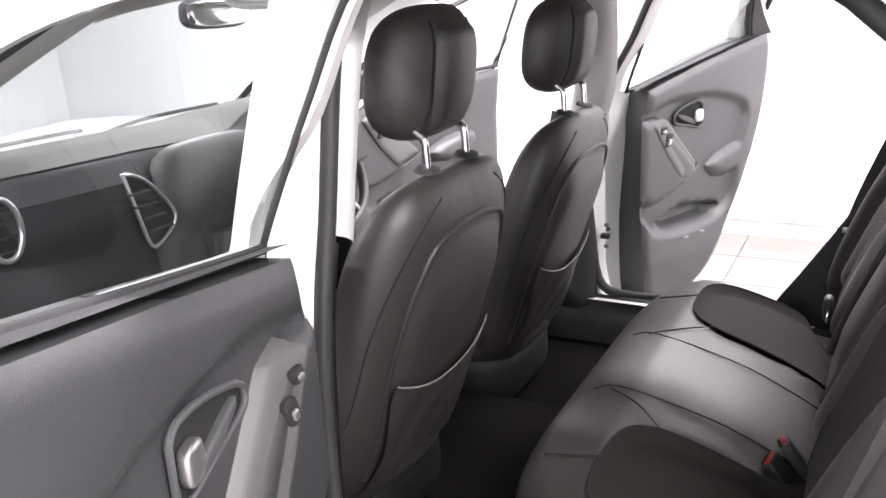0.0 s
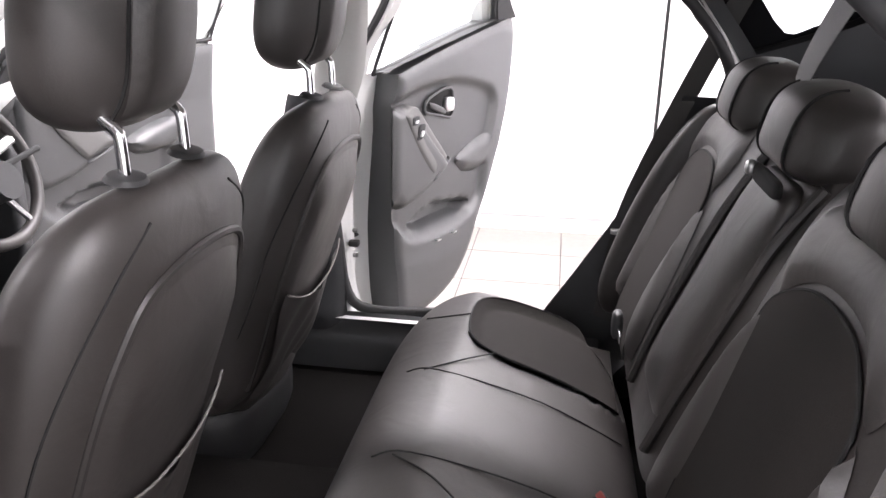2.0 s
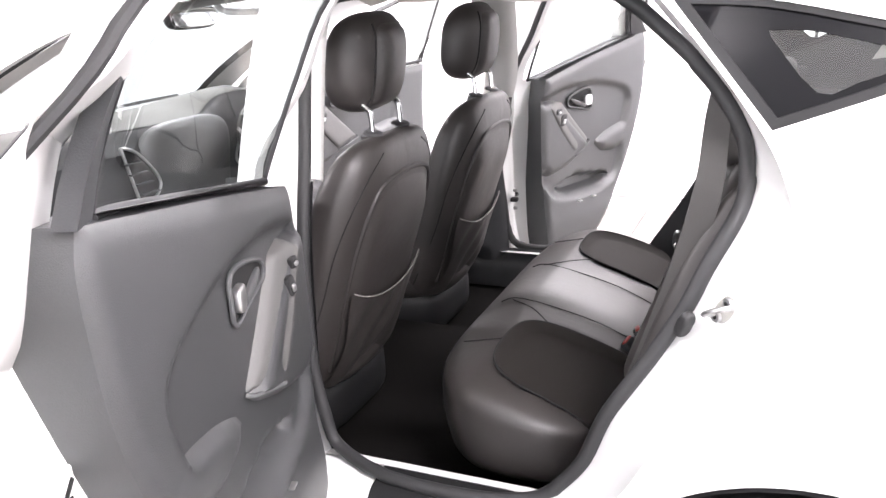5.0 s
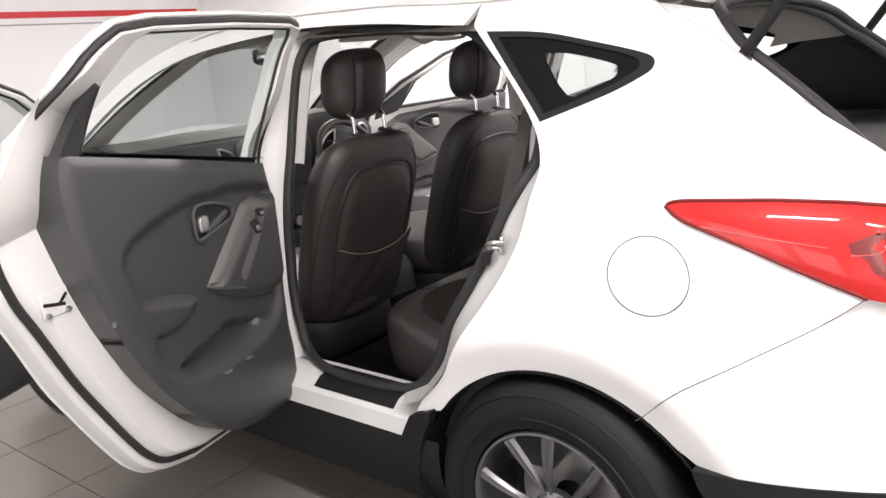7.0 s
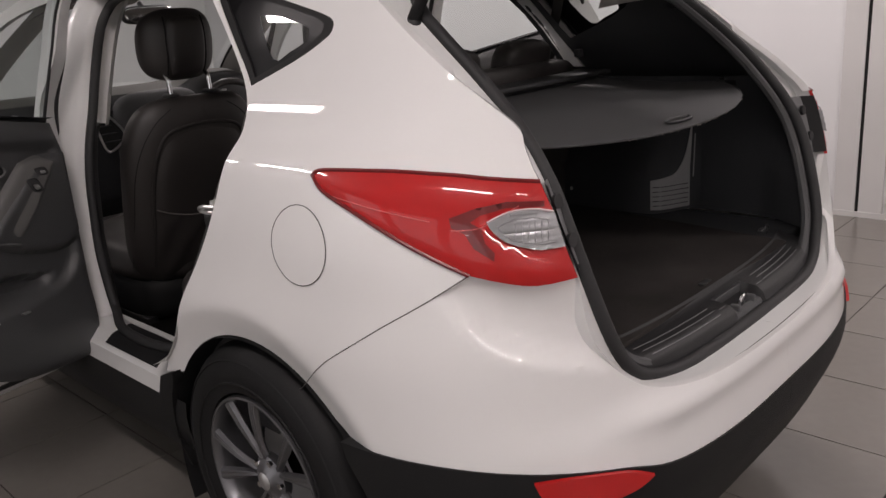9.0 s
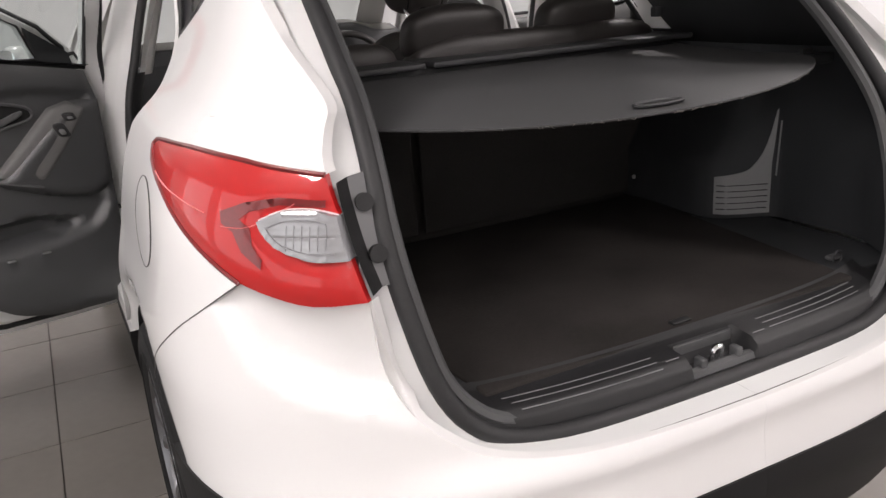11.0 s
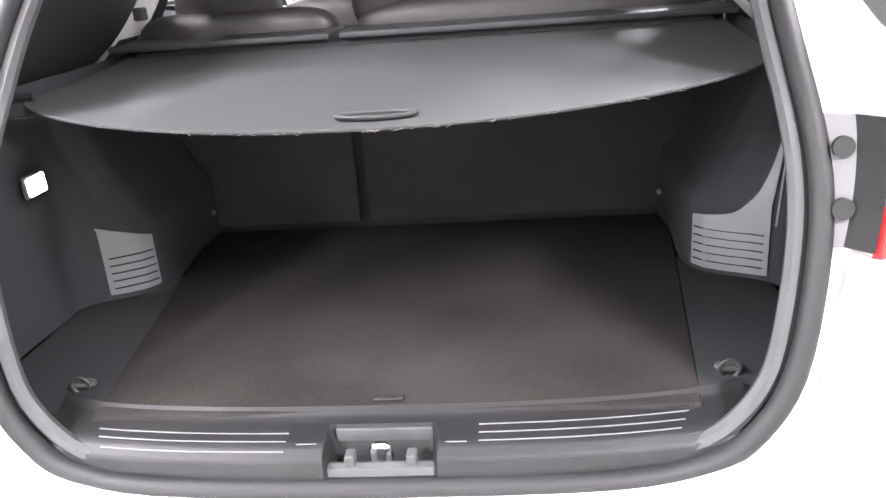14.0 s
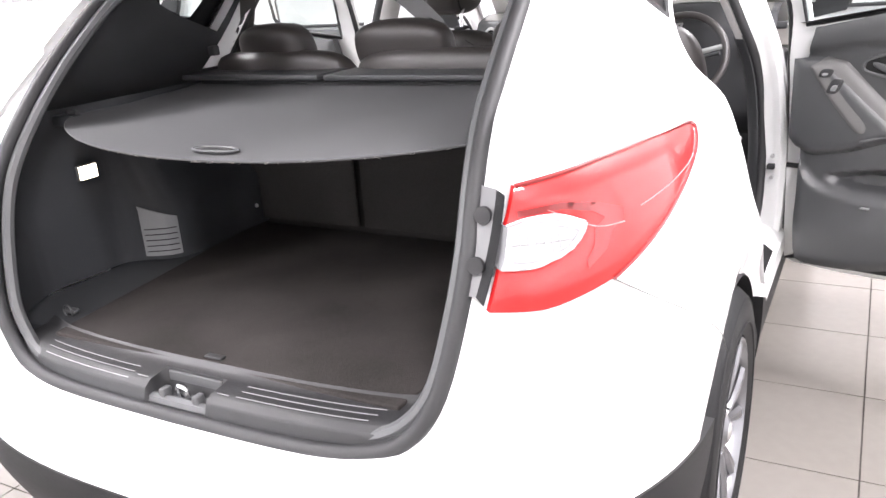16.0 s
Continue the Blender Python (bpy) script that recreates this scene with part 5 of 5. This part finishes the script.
    vent = part("air_vent", tube(ring, .007, 8, True), SATIN, fascia, "air vent with a silver surround")
    # flat dark face for the shade inside the vent
    bm = bmesh.new()
    bm.faces.new([bm.verts.new(p + Vector((0, .006, 0))) for p in ring])
    part("vent_recess", bm, SHADOWGAP, vent)
    for k in range(4):
        z = 1.02 + .033 * k
        part("vane", boxed(x - .03, x + .03, ring[0].y - .002, ring[0].y + .012, z - .002, z + .002), PLASTIC, vent)
for sg in (-1, 1):
    quad = [Vector((sg * x, 1.872, z)) for x, z in soft([(.335, 1.145), (.27, 1.115), (.20, 1.03), (.205, .985), (.275, .945), (.30, 1.0)], 4)]
    vent = part("centre_vent", tube(quad, .005, 8, True), SATIN, fascia, "tall centre vent with a silver surround")
    # the shaded inside of the centre vent, as one flat dark face
    bm = bmesh.new()
    bm.faces.new([bm.verts.new(p + Vector((0, .004, 0))) for p in quad])
    part("vent_recess", bm, SHADOWGAP, vent)
    for k in range(4):
        z = .99 + .034 * k
        part("vane", boxed(sg * (.25 + .018 * k) - .035, sg * (.25 + .018 * k) + .035, 1.858, 1.872, z - .002, z + .002), PLASTIC, vent)
part("centre_panel", pillow(.20, .06, .20, 4, 3, 8, lambda w: Vector((w.x * (1 + .6 * max(0, w.z)), w.y + 1.935 - .10 * w.z, w.z + .98))), GREY_PLASTIC, fascia, "dark grey centre stack")
part("radio", boxed(-.115, .115, 1.825, 1.86, .80, .93, .008), PLASTIC, fascia, "black radio panel")
for k in range(3):
    part("knob", disc(bmesh.new(), .022, .02, pose(-.07 + .07 * k, 1.825, .775, 90)), SATIN, fascia, "silver heater knob")
wheel_m = Matrix.Translation((.35, 1.80, 1.01)) @ Matrix.Rotation(radians(66), 4, "X")
steer = part("steering_wheel", tube([wheel_m @ Vector((.182 * math.cos(a), .182 * math.sin(a), 0)) for a in [k * math.tau / 40 for k in range(40)]], .0155, 10, True), LEATHER, car, "black leather steering wheel with silver spokes")
part("wheel_boss", pillow(.075, .06, .028, 2.6, 2.5, 8, lambda w: wheel_m @ Vector((w.x, w.y, w.z + .006))), PLASTIC, steer, "black steering wheel boss")
for a in (15, 165, 240, 300):
    c, s = math.cos(radians(a)), math.sin(radians(a))
    part("wheel_spoke", tube([wheel_m @ Vector((.06 * c, .06 * s, 0)), wheel_m @ Vector((.175 * c, .175 * s, 0))], .013, 8, False, None, .6), SATIN, steer, "silver spoke")
part("steering_column", tube([(.355, 1.72, .99), (.355, 1.98, .89)], .045, 14), PLASTIC, car, "black steering column")
for dz, sx in ((.03, -1), (.03, 1)):
    part("stalk", tube([(.355 + sx * .04, 1.78, 1.0), (.355 + sx * .16, 1.75, 1.03)], .008, 8), PLASTIC, car, "black column stalk")
cons = part("centre_console", pillow(.105, .36, .15, 6, 5, 8, lambda w: Vector((w.x, 1.56 + w.y, .56 + w.z + .05 * (w.y / .42)))), PLASTIC, car, "black centre console")
part("console_lid", pillow(.098, .17, .035, 5, 3, 7, lambda w: Vector((w.x, 1.42 + w.y, .725 + w.z))), LEATHER, cons, "padded console lid")
part("gear_gaiter", pillow(.05, .05, .04, 3, 2.5, 5, lambda w: Vector((w.x, 1.62 + w.y, .745 + w.z))), LEATHER, cons)
part("gear_lever", tube([(0, 1.62, .74), (0, 1.61, .80)], .010, 8), CHROME, cons, "chrome gear lever")
part("gear_knob", pillow(.026, .03, .034, 2.4, 2.2, 6, lambda w: w + Vector((0, 1.608, .815))), LEATHER, cons, "black gear knob")
mir = part("interior_mirror", pillow(.12, .018, .038, 3.5, 2.5, 8, lambda w: w + Vector((-.03, 1.80, 1.50))), PLASTIC, car, "black interior mirror")
part("mirror_glass", pillow(.112, .004, .031, 4, 3, 6, lambda w: w + Vector((-.03, 1.782, 1.50))), CHROME, mir, "interior mirror glass")
part("mirror_stalk", tube([(-.03, 1.81, 1.51), (-.03, 1.86, 1.55)], .011, 8), PLASTIC, mir)
for sg in (-1, 1):
    part("sun_visor", pillow(.16, .07, .010, 5, 4, 5, lambda w: Vector((sg * .33 + w.x, 1.58 + w.y, 1.555 + w.z - .25 * w.y))), BEIGE, car, "pale folded sun visor")
    for y in (.55, 1.25):
        part("grab_handle", tube(smooth_line([(sg * .50, y - .08, 1.545), (sg * .475, y - .07, 1.515), (sg * .475, y + .07, 1.515), (sg * .50, y + .08, 1.545)], 5), .008, 8), LIGHT_PLASTIC, car, "grey grab handle")

# ---- luggage space ----
opening_y = spline([.66, .80, .92, 1.02, 1.10, 1.19, 1.28], [-.80, -.775, -.742, -.708, -.668, -.60, -.51])
FLOOR_Z = .7345
def tapered_floor():
    """A carpeted board, narrower towards the load sill."""
    bm = boxed(-.54, .54, -.745, .06, FLOOR_Z - .02, FLOOR_Z, .006)
    for v in bm.verts:
        v.co.x *= .81 + .19 * (v.co.y + .745) / .805
    return bm


lug_floor = part("luggage_floor", tapered_floor(), CARPET, car, "worn dark brown luggage carpet")
part("carpet_handle", boxed(-.022, .022, -.722, -.706, FLOOR_Z, FLOOR_Z + .005, .002), RUBBER, lug_floor, "black carpet pull tab")
part("seat_bulkhead", boxed(-.62, .62, .088, .10, .60, 1.17, .004), BACK_CARPET, car, "dark carpet behind the bench")
for x, own in ((-.405, left_back), (.245, right_back)):
    hw = .235 if x < 0 else .395
    part("back_carpet", boxed(x - hw, x + hw, -.012, .0, FLOOR_Z + .012, 1.185, .006, Matrix.Translation((0, .07, 0)) @ Matrix.Shear("XZ", 4, (0, 0)) @ Matrix.Rotation(radians(0), 4, "X")), BACK_CARPET, own, "dark carpeted seat back")
    part("back_edge", boxed(x - hw, x + hw, -.06, .09, 1.178, 1.192, .004), PLASTIC, own, "black backrest top edge")
for sgn in (-1, 1):
    plan = [(.66, .12), (.525, .10), (.522, -.05), (.518, -.262), (.640, -.348), (.652, -.42), (.655, -.58), (.60, -.69), (.575, -.735)]
    plan = [(p.x, p.y) for p in smooth_line([(a, b, 0) for a, b in plan], 4)]
    def side(u, v):
        k = u * (len(plan) - 1)
        i = min(len(plan) - 2, int(k))
        a, b = plan[i], plan[i + 1]
        x, y = a[0] + (b[0] - a[0]) * (k - i), a[1] + (b[1] - a[1]) * (k - i)
        z = .735 + .43 * v
        y = max(y, opening_y(z) + .02)
        x += max(0, v - .34) ** .8 * .20 * max(0, min(1, (.66 - x) / .10))
        return Vector((sgn * min(x, .66, abs(shell(along(y, z), z).x) - .075), y, z))
    trim = part("luggage_side_trim", grid_surface(96, 26, side), TRUNK_TRIM, car, "black moulded luggage side trim")
    # ribbed grey face behind the wheel housing
    def curve(t, z, lift=0.0):
        k = 12 + 4 * t
        i = min(len(plan) - 2, int(k))
        p = Vector((plan[i][0], plan[i][1], 0)).lerp(Vector((plan[i + 1][0], plan[i + 1][1], 0)), k - i)
        p.x += max(0, (z - .735) / .43 - .34) ** .8 * .20 * max(0, min(1, (.66 - p.x) / .10))
        return Vector((sgn * (p.x - .58 * lift), p.y - .82 * lift, z))
    reach = .62 if sgn < 0 else .92
    top_of = (lambda u: .852 + .035 * u) if sgn < 0 else (lambda u: .846 + .025 * u + .14 * min(1, max(0, (u - .30) / .62)) ** 4)
    part("ribbed_panel", thicken(grid_surface(20, 14, lambda u, v: curve(.06 + reach * u, .748 + (top_of(u) - .748) * v, .008 - .004 * (2 * u - 1) ** 4)), .003), RIB_GREY, trim, "grey ribbed panel")
    for k in range(5):
        z = .762 + .0155 * k
        part("rib", tube([curve(.09 + (reach - .09) * i / 8, z, .0105) for i in range(9)], .0014, 5), SHADOWGAP, trim)
    part("side_pocket", boxed(sgn * .54 - .12, sgn * .54 + .11, -.72, -.20, .69, .7315, .006), TRUNK_TRIM, trim, "black storage tray")
    hook = part("tie_down", pillow(.019, .011, .005, 4, 3, 5, lambda w: w + Vector((sgn * .492, -.655, .740))), GREY_PLASTIC, trim, "grey tie-down cover")
    part("ring", tube([Vector((sgn * .492 + .014 * math.cos(t), -.665, .742 + .014 * math.sin(t))) for t in [k * math.tau / 16 for k in range(16)]], .003, 6, True), PLASTIC, hook)
    part("cover_socket", boxed(sgn * .615 - .03, sgn * .615 + .04, -.49, -.45, 1.13, 1.155, .006), TRUNK_TRIM, trim, "black cover socket")
    part("cover_pin", disc(bmesh.new(), .006, .03, pose(sgn * .60, -.47, 1.162, 0, -sgn * 90)), RUBBER, trim)
    part("trim_clip", disc(bmesh.new(), .006, .004, pose(sgn * .512, .03, .795, 90)), SATIN, trim, "small pale clip")
    if sgn > 0:
        part("side_groove", tube([curve(1.12, .845, .006), curve(1.12, .983, .006)], .0022, 5), GROOVE, trim, "pale slit in the trim")
    # upper lining of the rear quarter, round the window
    hole = [(.9 * u + .1 * .055, .9 * v + .1 * 1.405) for u, v in QWIN]
    lining = [(.315, 1.575)] + [(y + .012, z) for y, z in soft(DOOR_REAR[:7], 3)] + [(.12, .94), (-.10, .94)] + [(-.42, 1.12), (along(-.60, 1.12), 1.12)] + [(s + .02, z) for s, z in GATE_EDGE[2:]] + [(-.10, 1.575)]
    part("quarter_lining", mirrored(sheet(lining, lambda s, z: shell(s, z, .062), .04, [hole]), sgn), PLASTIC, car, "black rear quarter lining")
    upper = [(-.05, 1.39), (-.13, 1.40)] + [(s + .02, z) for s, z in GATE_EDGE if z > 1.40] + [(-.09, 1.57), (.25, 1.57), (.22, 1.50), (.11, 1.482), (-.03, 1.452), (-.075, 1.43)]
    part("upper_lining", mirrored(sheet(upper, lambda s, z: shell(s, z, .067), .03), sgn), BEIGE, car, "pale grey upper quarter lining")
    front = soft([(.53, .555), (.515, .60), (.43, .735), (.335, .90), (.265, 1.05), (.225, 1.20)], 4)
    if sgn < 0:
        front = [(y - .11, z) for y, z in front]
    part("side_trim", mirrored(sheet(front + [(.0, 1.20), (-.05, .9), (-.05, .5), (.3, .45), (.5, .45)], lambda y, z: Vector((-(width_at(z, y) - .135 + .035 * max(0, z - .9) * 3.3), y, z)), .04), sgn), PLASTIC, car, "black side trim beside the bench")
    low = [(.12, .98)] + [(y + .016, z) for y, z in soft(DOOR_REAR[6:], 3)] + [(.45, .54), (.45, .42), (.05, .42), (-.15, .7), (-.15, .98)]
    part("wheel_house_lining", mirrored(sheet(low, lambda s, z: shell(s, z, .075 + .05 * max(0, 1 - z)), .04), sgn), PLASTIC, car, "black wheel house lining")
lamp_base = part("cargo_lamp", boxed(-.640, -.632, -.46, -.40, .985, 1.025, .004), GREY_PLASTIC, car, "lit cargo lamp in the side trim")
part("cargo_lamp_lens", boxed(-.633, -.627, -.455, -.405, .989, 1.021, .002), LENS_LAMP, lamp_base, "glowing warm lamp lens")

# roller cover
def cover(u, v):
    x = (v * 2 - 1)
    back = -.44 - .245 * max(0, 1 - abs(x) ** 2.3) ** .62
    y = back * u
    w = .625 - .03 * u
    return Vector((x * w, y, 1.164 - .010 * u - .030 * u ** 1.5 * (1 - x * x) - .004 * math.sin(u * math.pi) + .0009 * math.sin(u * 13 + 2)))


roll = part("cargo_cover", thicken(grid_surface(40, 60, cover), .003), COVER, car, "dark grey roller cover with a frayed rear edge")
part("cover_cassette", tube([(-.60, .0, 1.158), (.60, .0, 1.158)], .026, 14), PLASTIC, roll, "black cover cassette")
slot = [Vector((.055 * math.cos(a) + .01, -.635 + .016 * math.sin(a), cover((.635 - .016 * math.sin(a)) / .685, .5).z + .0055)) for a in [k * math.tau / 28 for k in range(28)]]
# the cover is not cut; a dark face gives the slot's shade
bm = bmesh.new()
bm.faces.new([bm.verts.new(p) for p in slot])
part("handle_slot", bm, SHADOWGAP, roll, "flat oval grip slot with its shade in the colour")
part("slot_rim", tube(slot, .0035, 6, True), PLASTIC, roll)
random.seed(4)
bm = bmesh.new()
for k in range(46):
    v = random.gauss(.5, .16)
    if .05 < v < .95:
        p = cover(1, v)
        tube([p, p + Vector((random.uniform(-.006, .006), -random.uniform(.001, .004), -random.uniform(0, .003))), p + Vector((random.uniform(-.008, .008), -random.uniform(.001, .005), -random.uniform(.001, .005)))], .0005, 4, False, bm)
tagged(part("frayed_threads", bm, STITCH, roll, "pale frayed threads"), kind="stuff")
part("cover_hem", tube([cover(1, v / 60) for v in range(61)], .002, 5), COVER, roll)

# load sill with grooves and the lock
def sill_plate(u, v):
    x = (u * 2 - 1) * .50
    prof = [(-.735, .738), (-.75, .729), (-.812, .722), (-.827, .711), (-.835, .69), (-.838, .665)]
    k = v * 5
    i = min(4, int(k))
    a, b = prof[i], prof[i + 1]
    y, z = a[0] + (b[0] - a[0]) * (k - i), a[1] + (b[1] - a[1]) * (k - i)
    dip = 1 if abs(x) < .067 else max(0, 1 - (abs(x) - .067) / .008)
    dip *= min(1, max(0, (-.770 - y) / .006))
    bend = .045 * (abs(x) / .5) ** 3
    return Vector((x, y + bend * .9, z - .038 * dip * (1 if v < .95 else .2) + .05 * max(0, abs(x) - .42) ** 1.2 * 3))


sill = part("load_sill", grid_surface(90, 20, sill_plate), SILL_BLACK, car, "black plastic load sill with pale grooves")
for sg in (-1, 1):
    for k in range(3):
        y = (-.784 if sg < 0 else -.772) - .0165 * k
        pts = []
        for i in range(13):
            x = sg * (.132 + (.285 - .008 * k) * i / 12)
            pts.append(Vector((x, y + .045 * (abs(x) / .5) ** 3 * .9, .729 - (-.75 - y) * .113 + .0004 - .010 * max(0, -.812 - y) / .015)))
        part("groove", tube(pts, .0010, 5), GROOVE, sill, "pale groove line")
    part("short_groove", tube([(sg * .088, -.806, .7232), (sg * .116, -.806, .7232)], .0010, 5), GROOVE, sill)
part("lock_recess", boxed(-.066, .066, -.826, -.773, .676, .684), PLASTIC, sill, "grey lock recess")
part("recess_face", boxed(-.068, .068, -.774, -.769, .684, .7245, .002), GREY_PLASTIC, sill, "grey wall of the lock recess")
lock = part("lock_striker", tube(smooth_line([(-.010, -.802, .685), (-.010, -.808, .716), (0, -.81, .722), (.010, -.808, .716), (.010, -.802, .685)], 5), .0050, 8), CHROME, car, "bright steel tailgate striker")
for sg in (-1, 1):
    part("striker_guide", boxed(sg * .042 - .007, sg * .042 + .007, -.822, -.800, .685, .712, .003), GREY_PLASTIC, lock, "grey striker guide")

# frame of the tailgate opening: white flange, black lamp bracket, rubber seal
EDGE = GATE_EDGE[::-1] + [(-.695, 1.10), (-.712, 1.06), (-.731, 1.01), (-.753, .949)] + GATE_LOW[1:]


SEAL_LEFT = smooth_line([(0, -.838, .672), (-.30, -.834, .675), (-.43, -.816, .688), (-.495, -.80, .725), (-.540, -.785, .80), (-.566, -.752, .92), (-.575, -.718, 1.02), (-.570, -.678, 1.10), (-.560, -.61, 1.19), (-.556, -.52, 1.28), (-.548, -.40, 1.38), (-.532, -.335, 1.43), (-.48, -.275, 1.49), (-.38, -.228, 1.522)], 6)


def flange(s, z, k):
    """From the body edge in to the seal."""
    p = shell(s, z)
    wx = .1 if p.z > .76 else 1.0
    q = min(SEAL_LEFT, key=lambda c: wx * (c.x - p.x) ** 2 + .1 * (c.y - p.y) ** 2 + (c.z - p.z) ** 2)
    m = Vector((p.x * .985, p.y + .042, p.z))
    return p.lerp(m, k * 2) if k < .5 else m.lerp(q, k * 2 - 1)


for sgn in (-1, 1):
    n = len(EDGE) - 1
    fl = part("gate_flange", mirrored(grid_surface(n, 6, lambda u, v: flange(*EDGE[int(u * n + .5)], v)), sgn), PAINT_IN, car, "white painted tailgate flange")
    def bracket(u, v):
        z = 1.112 - .155 * u
        s = -.690 - .060 * u
        a = shell(s, z) + Vector((.008, -.006, 0))
        b = a + Vector((.026, .028, 0))
        c = min(SEAL_LEFT, key=lambda q: abs(q.z - z)) + Vector((-.004, -.006, 0))
        c.z = z
        return a.lerp(b, v * 2) if v < .5 else b.lerp(c, v * 2 - 1)
    side = part("lamp_side", mirrored(grid_surface(10, 3, lambda u, v: bracket(u, .5 * v)), sgn), CLAD, fl, "black lamp side")
    part("lamp_bracket", mirrored(grid_surface(10, 6, lambda u, v: bracket(u, .5 + .5 * v)), sgn), BRACKET, fl, "grey lamp bracket")
    for u in (.24, .70):
        p = bracket(u, .72)
        part("bolt", disc(bmesh.new(), .0135, .008, pose(-sgn * p.x, p.y - .002, p.z, 84)), RUBBER, fl, "black bracket bolt")
half_ring = [(0, -.838, .672), (-.30, -.834, .675), (-.43, -.816, .688), (-.495, -.80, .725), (-.540, -.785, .80), (-.566, -.752, .92), (-.575, -.718, 1.02), (-.570, -.678, 1.10), (-.560, -.61, 1.19), (-.556, -.52, 1.28), (-.548, -.40, 1.38), (-.532, -.335, 1.43), (-.48, -.275, 1.49), (-.38, -.228, 1.522), (-.20, -.205, 1.537), (0, -.20, 1.542)]
ctrl = half_ring + [(-x, y, z) for x, y, z in half_ring[::-1][1:-1]]
full, top = smooth_line(ctrl, 4, True), []
loop = [p for i, p in enumerate(full + top)]
part("gate_seal", tube(loop, .015, 10, True), RUBBER, car, "thick black rubber tailgate seal")
inner = [Vector((p.x * .962, p.y + .022, p.z + .014 * max(0, min(1, (.8 - p.z) / .1)) - .012 * max(0, min(1, (p.z - 1.4) / .1)))) for p in loop]
part("gate_inner_trim", tube(inner, .013, 8, True), GREY_PLASTIC, car, "grey inner edge of the opening")

def header(u, v):
    """The white gutter between the roof's rear edge and the seal."""
    a = roof_surface(1, .02 + .96 * v)
    ax = min(.36, abs(a.x) * .72)
    b = Vector((math.copysign(ax, a.x), -.205 - .02 * (ax / .38) ** 2, 1.540 - .018 * (ax / .38) ** 2))
    m = (a + b) / 2 + Vector((0, .015, -.012))
    return a.lerp(m, u * 2) if u < .5 else m.lerp(b, u * 2 - 1)


part("gate_header", grid_surface(6, 30, header), PAINT_IN, car, "white painted gutter above the tailgate seal")

# ---- tailgate, raised ----
PIVOT = Vector((0, -.13, 1.575))
swing = Matrix.Translation(PIVOT) @ Matrix.Rotation(radians(-74), 4, "X") @ Matrix.Translation(-PIVOT)
half = [(s, z) for s, z in EDGE[3:]]
gate_line = [shell(s, z) for s, z in half]


def gate(u, v, off=0.0):
    p = gate_line[int(u * (len(gate_line) - 1) + .5)]
    x = -p.x * (2 * v - 1)
    bow = (1 - (x / max(abs(p.x), .05)) ** 2)
    return swing @ Vector((x * (1 - off * .6), p.y - .10 * bow * (1 if p.z < 1.2 else .6) + off * 1.0, p.z - off * .3))


tail = part("tailgate", grid_surface(len(gate_line) - 1, 24, gate), PAINT, car, "raised white tailgate")
part("tailgate_lining", grid_surface(len(gate_line) - 1, 24, lambda u, v: gate(u, v, .07)), PLASTIC, tail, "black tailgate lining")
n = len(gate_line) - 1
for v in (0, 1):
    part("gate_edge", grid_surface(n, 2, lambda u, w: gate(u, v, .07 * w)), PAINT_IN, tail)
part("gate_lower_edge", grid_surface(24, 2, lambda u, w: gate(1, u, .07 * w)), PAINT_IN, tail)
part("rear_screen", grid_surface(8, 12, lambda u, v: gate(.08 + .34 * u, .12 + .76 * v, -.006)), TINT, tail, "tinted rear screen").visible_shadow = False
spoil = pillow(.55, .10, .03, 4, 3, 8, lambda w: swing @ Vector((w.x, -.20 + w.y, 1.600 + w.z - .12 * (w.y + .1))))
part("spoiler", spoil, PAINT, tail, "white roof spoiler")
for sgn in (-1, 1):
    a = Vector((sgn * .565, -.335, 1.395))
    b = swing @ Vector((sgn * .55, -.67, 1.10))
    strut = part("gas_strut", tube([a, a.lerp(b, .6)], .0135, 10), CLAD, car, "black gas strut")
    part("rod", tube([a.lerp(b, .5), b], .006, 8), STEEL, strut, "steel strut rod")
    part("strut_mount", pillow(.018, .03, .02, 3, 2.5, 4, lambda w: w + a), RUBBER, strut)


# ---- floor tiles ----
TX, TY, OX, OY = 0.46, 0.495, 1.16, 0.446


def floor_tiles():
    bm = boxed(-TX / 2 + .0025, TX / 2 - .0025, -TY / 2 + .0025, TY / 2 - .0025, -.005, 0, 0)
    me = bpy.data.meshes.new("tile")
    bm.to_mesh(me)
    bm.free()
    me.materials.append(TILE)
    far = bmesh.new()
    i0, i1 = int((X0 - OX) / TX) - 1, int((X1 - OX) / TX) + 1
    j0, j1 = int((Y0 - OY) / TY) - 1, int((Y1 - OY) / TY) + 1
    for i in range(i0, i1 + 1):
        for j in range(j0, j1 + 1):
            x, y = OX + (i + .5) * TX, OY + (j + .5) * TY
            if x < X0 or x > X1 or y < Y0 or y > Y1:
                continue
            if -2.8 < x < 3.5 and -2.6 < y < 4.2:
                t = new("tile", me)
                t.location = (x, y, 0)
                t.parent = floor
            else:
                box(far, x - TX / 2 + .0025, x + TX / 2 - .0025, y - TY / 2 + .0025, y + TY / 2 - .0025, -.005, 0)
    ob = finish(far, "far_tiles", TILE, floor, "", False)
    tagged(ob, "distant beige floor tiles", kind="stuff")


floor_tiles()
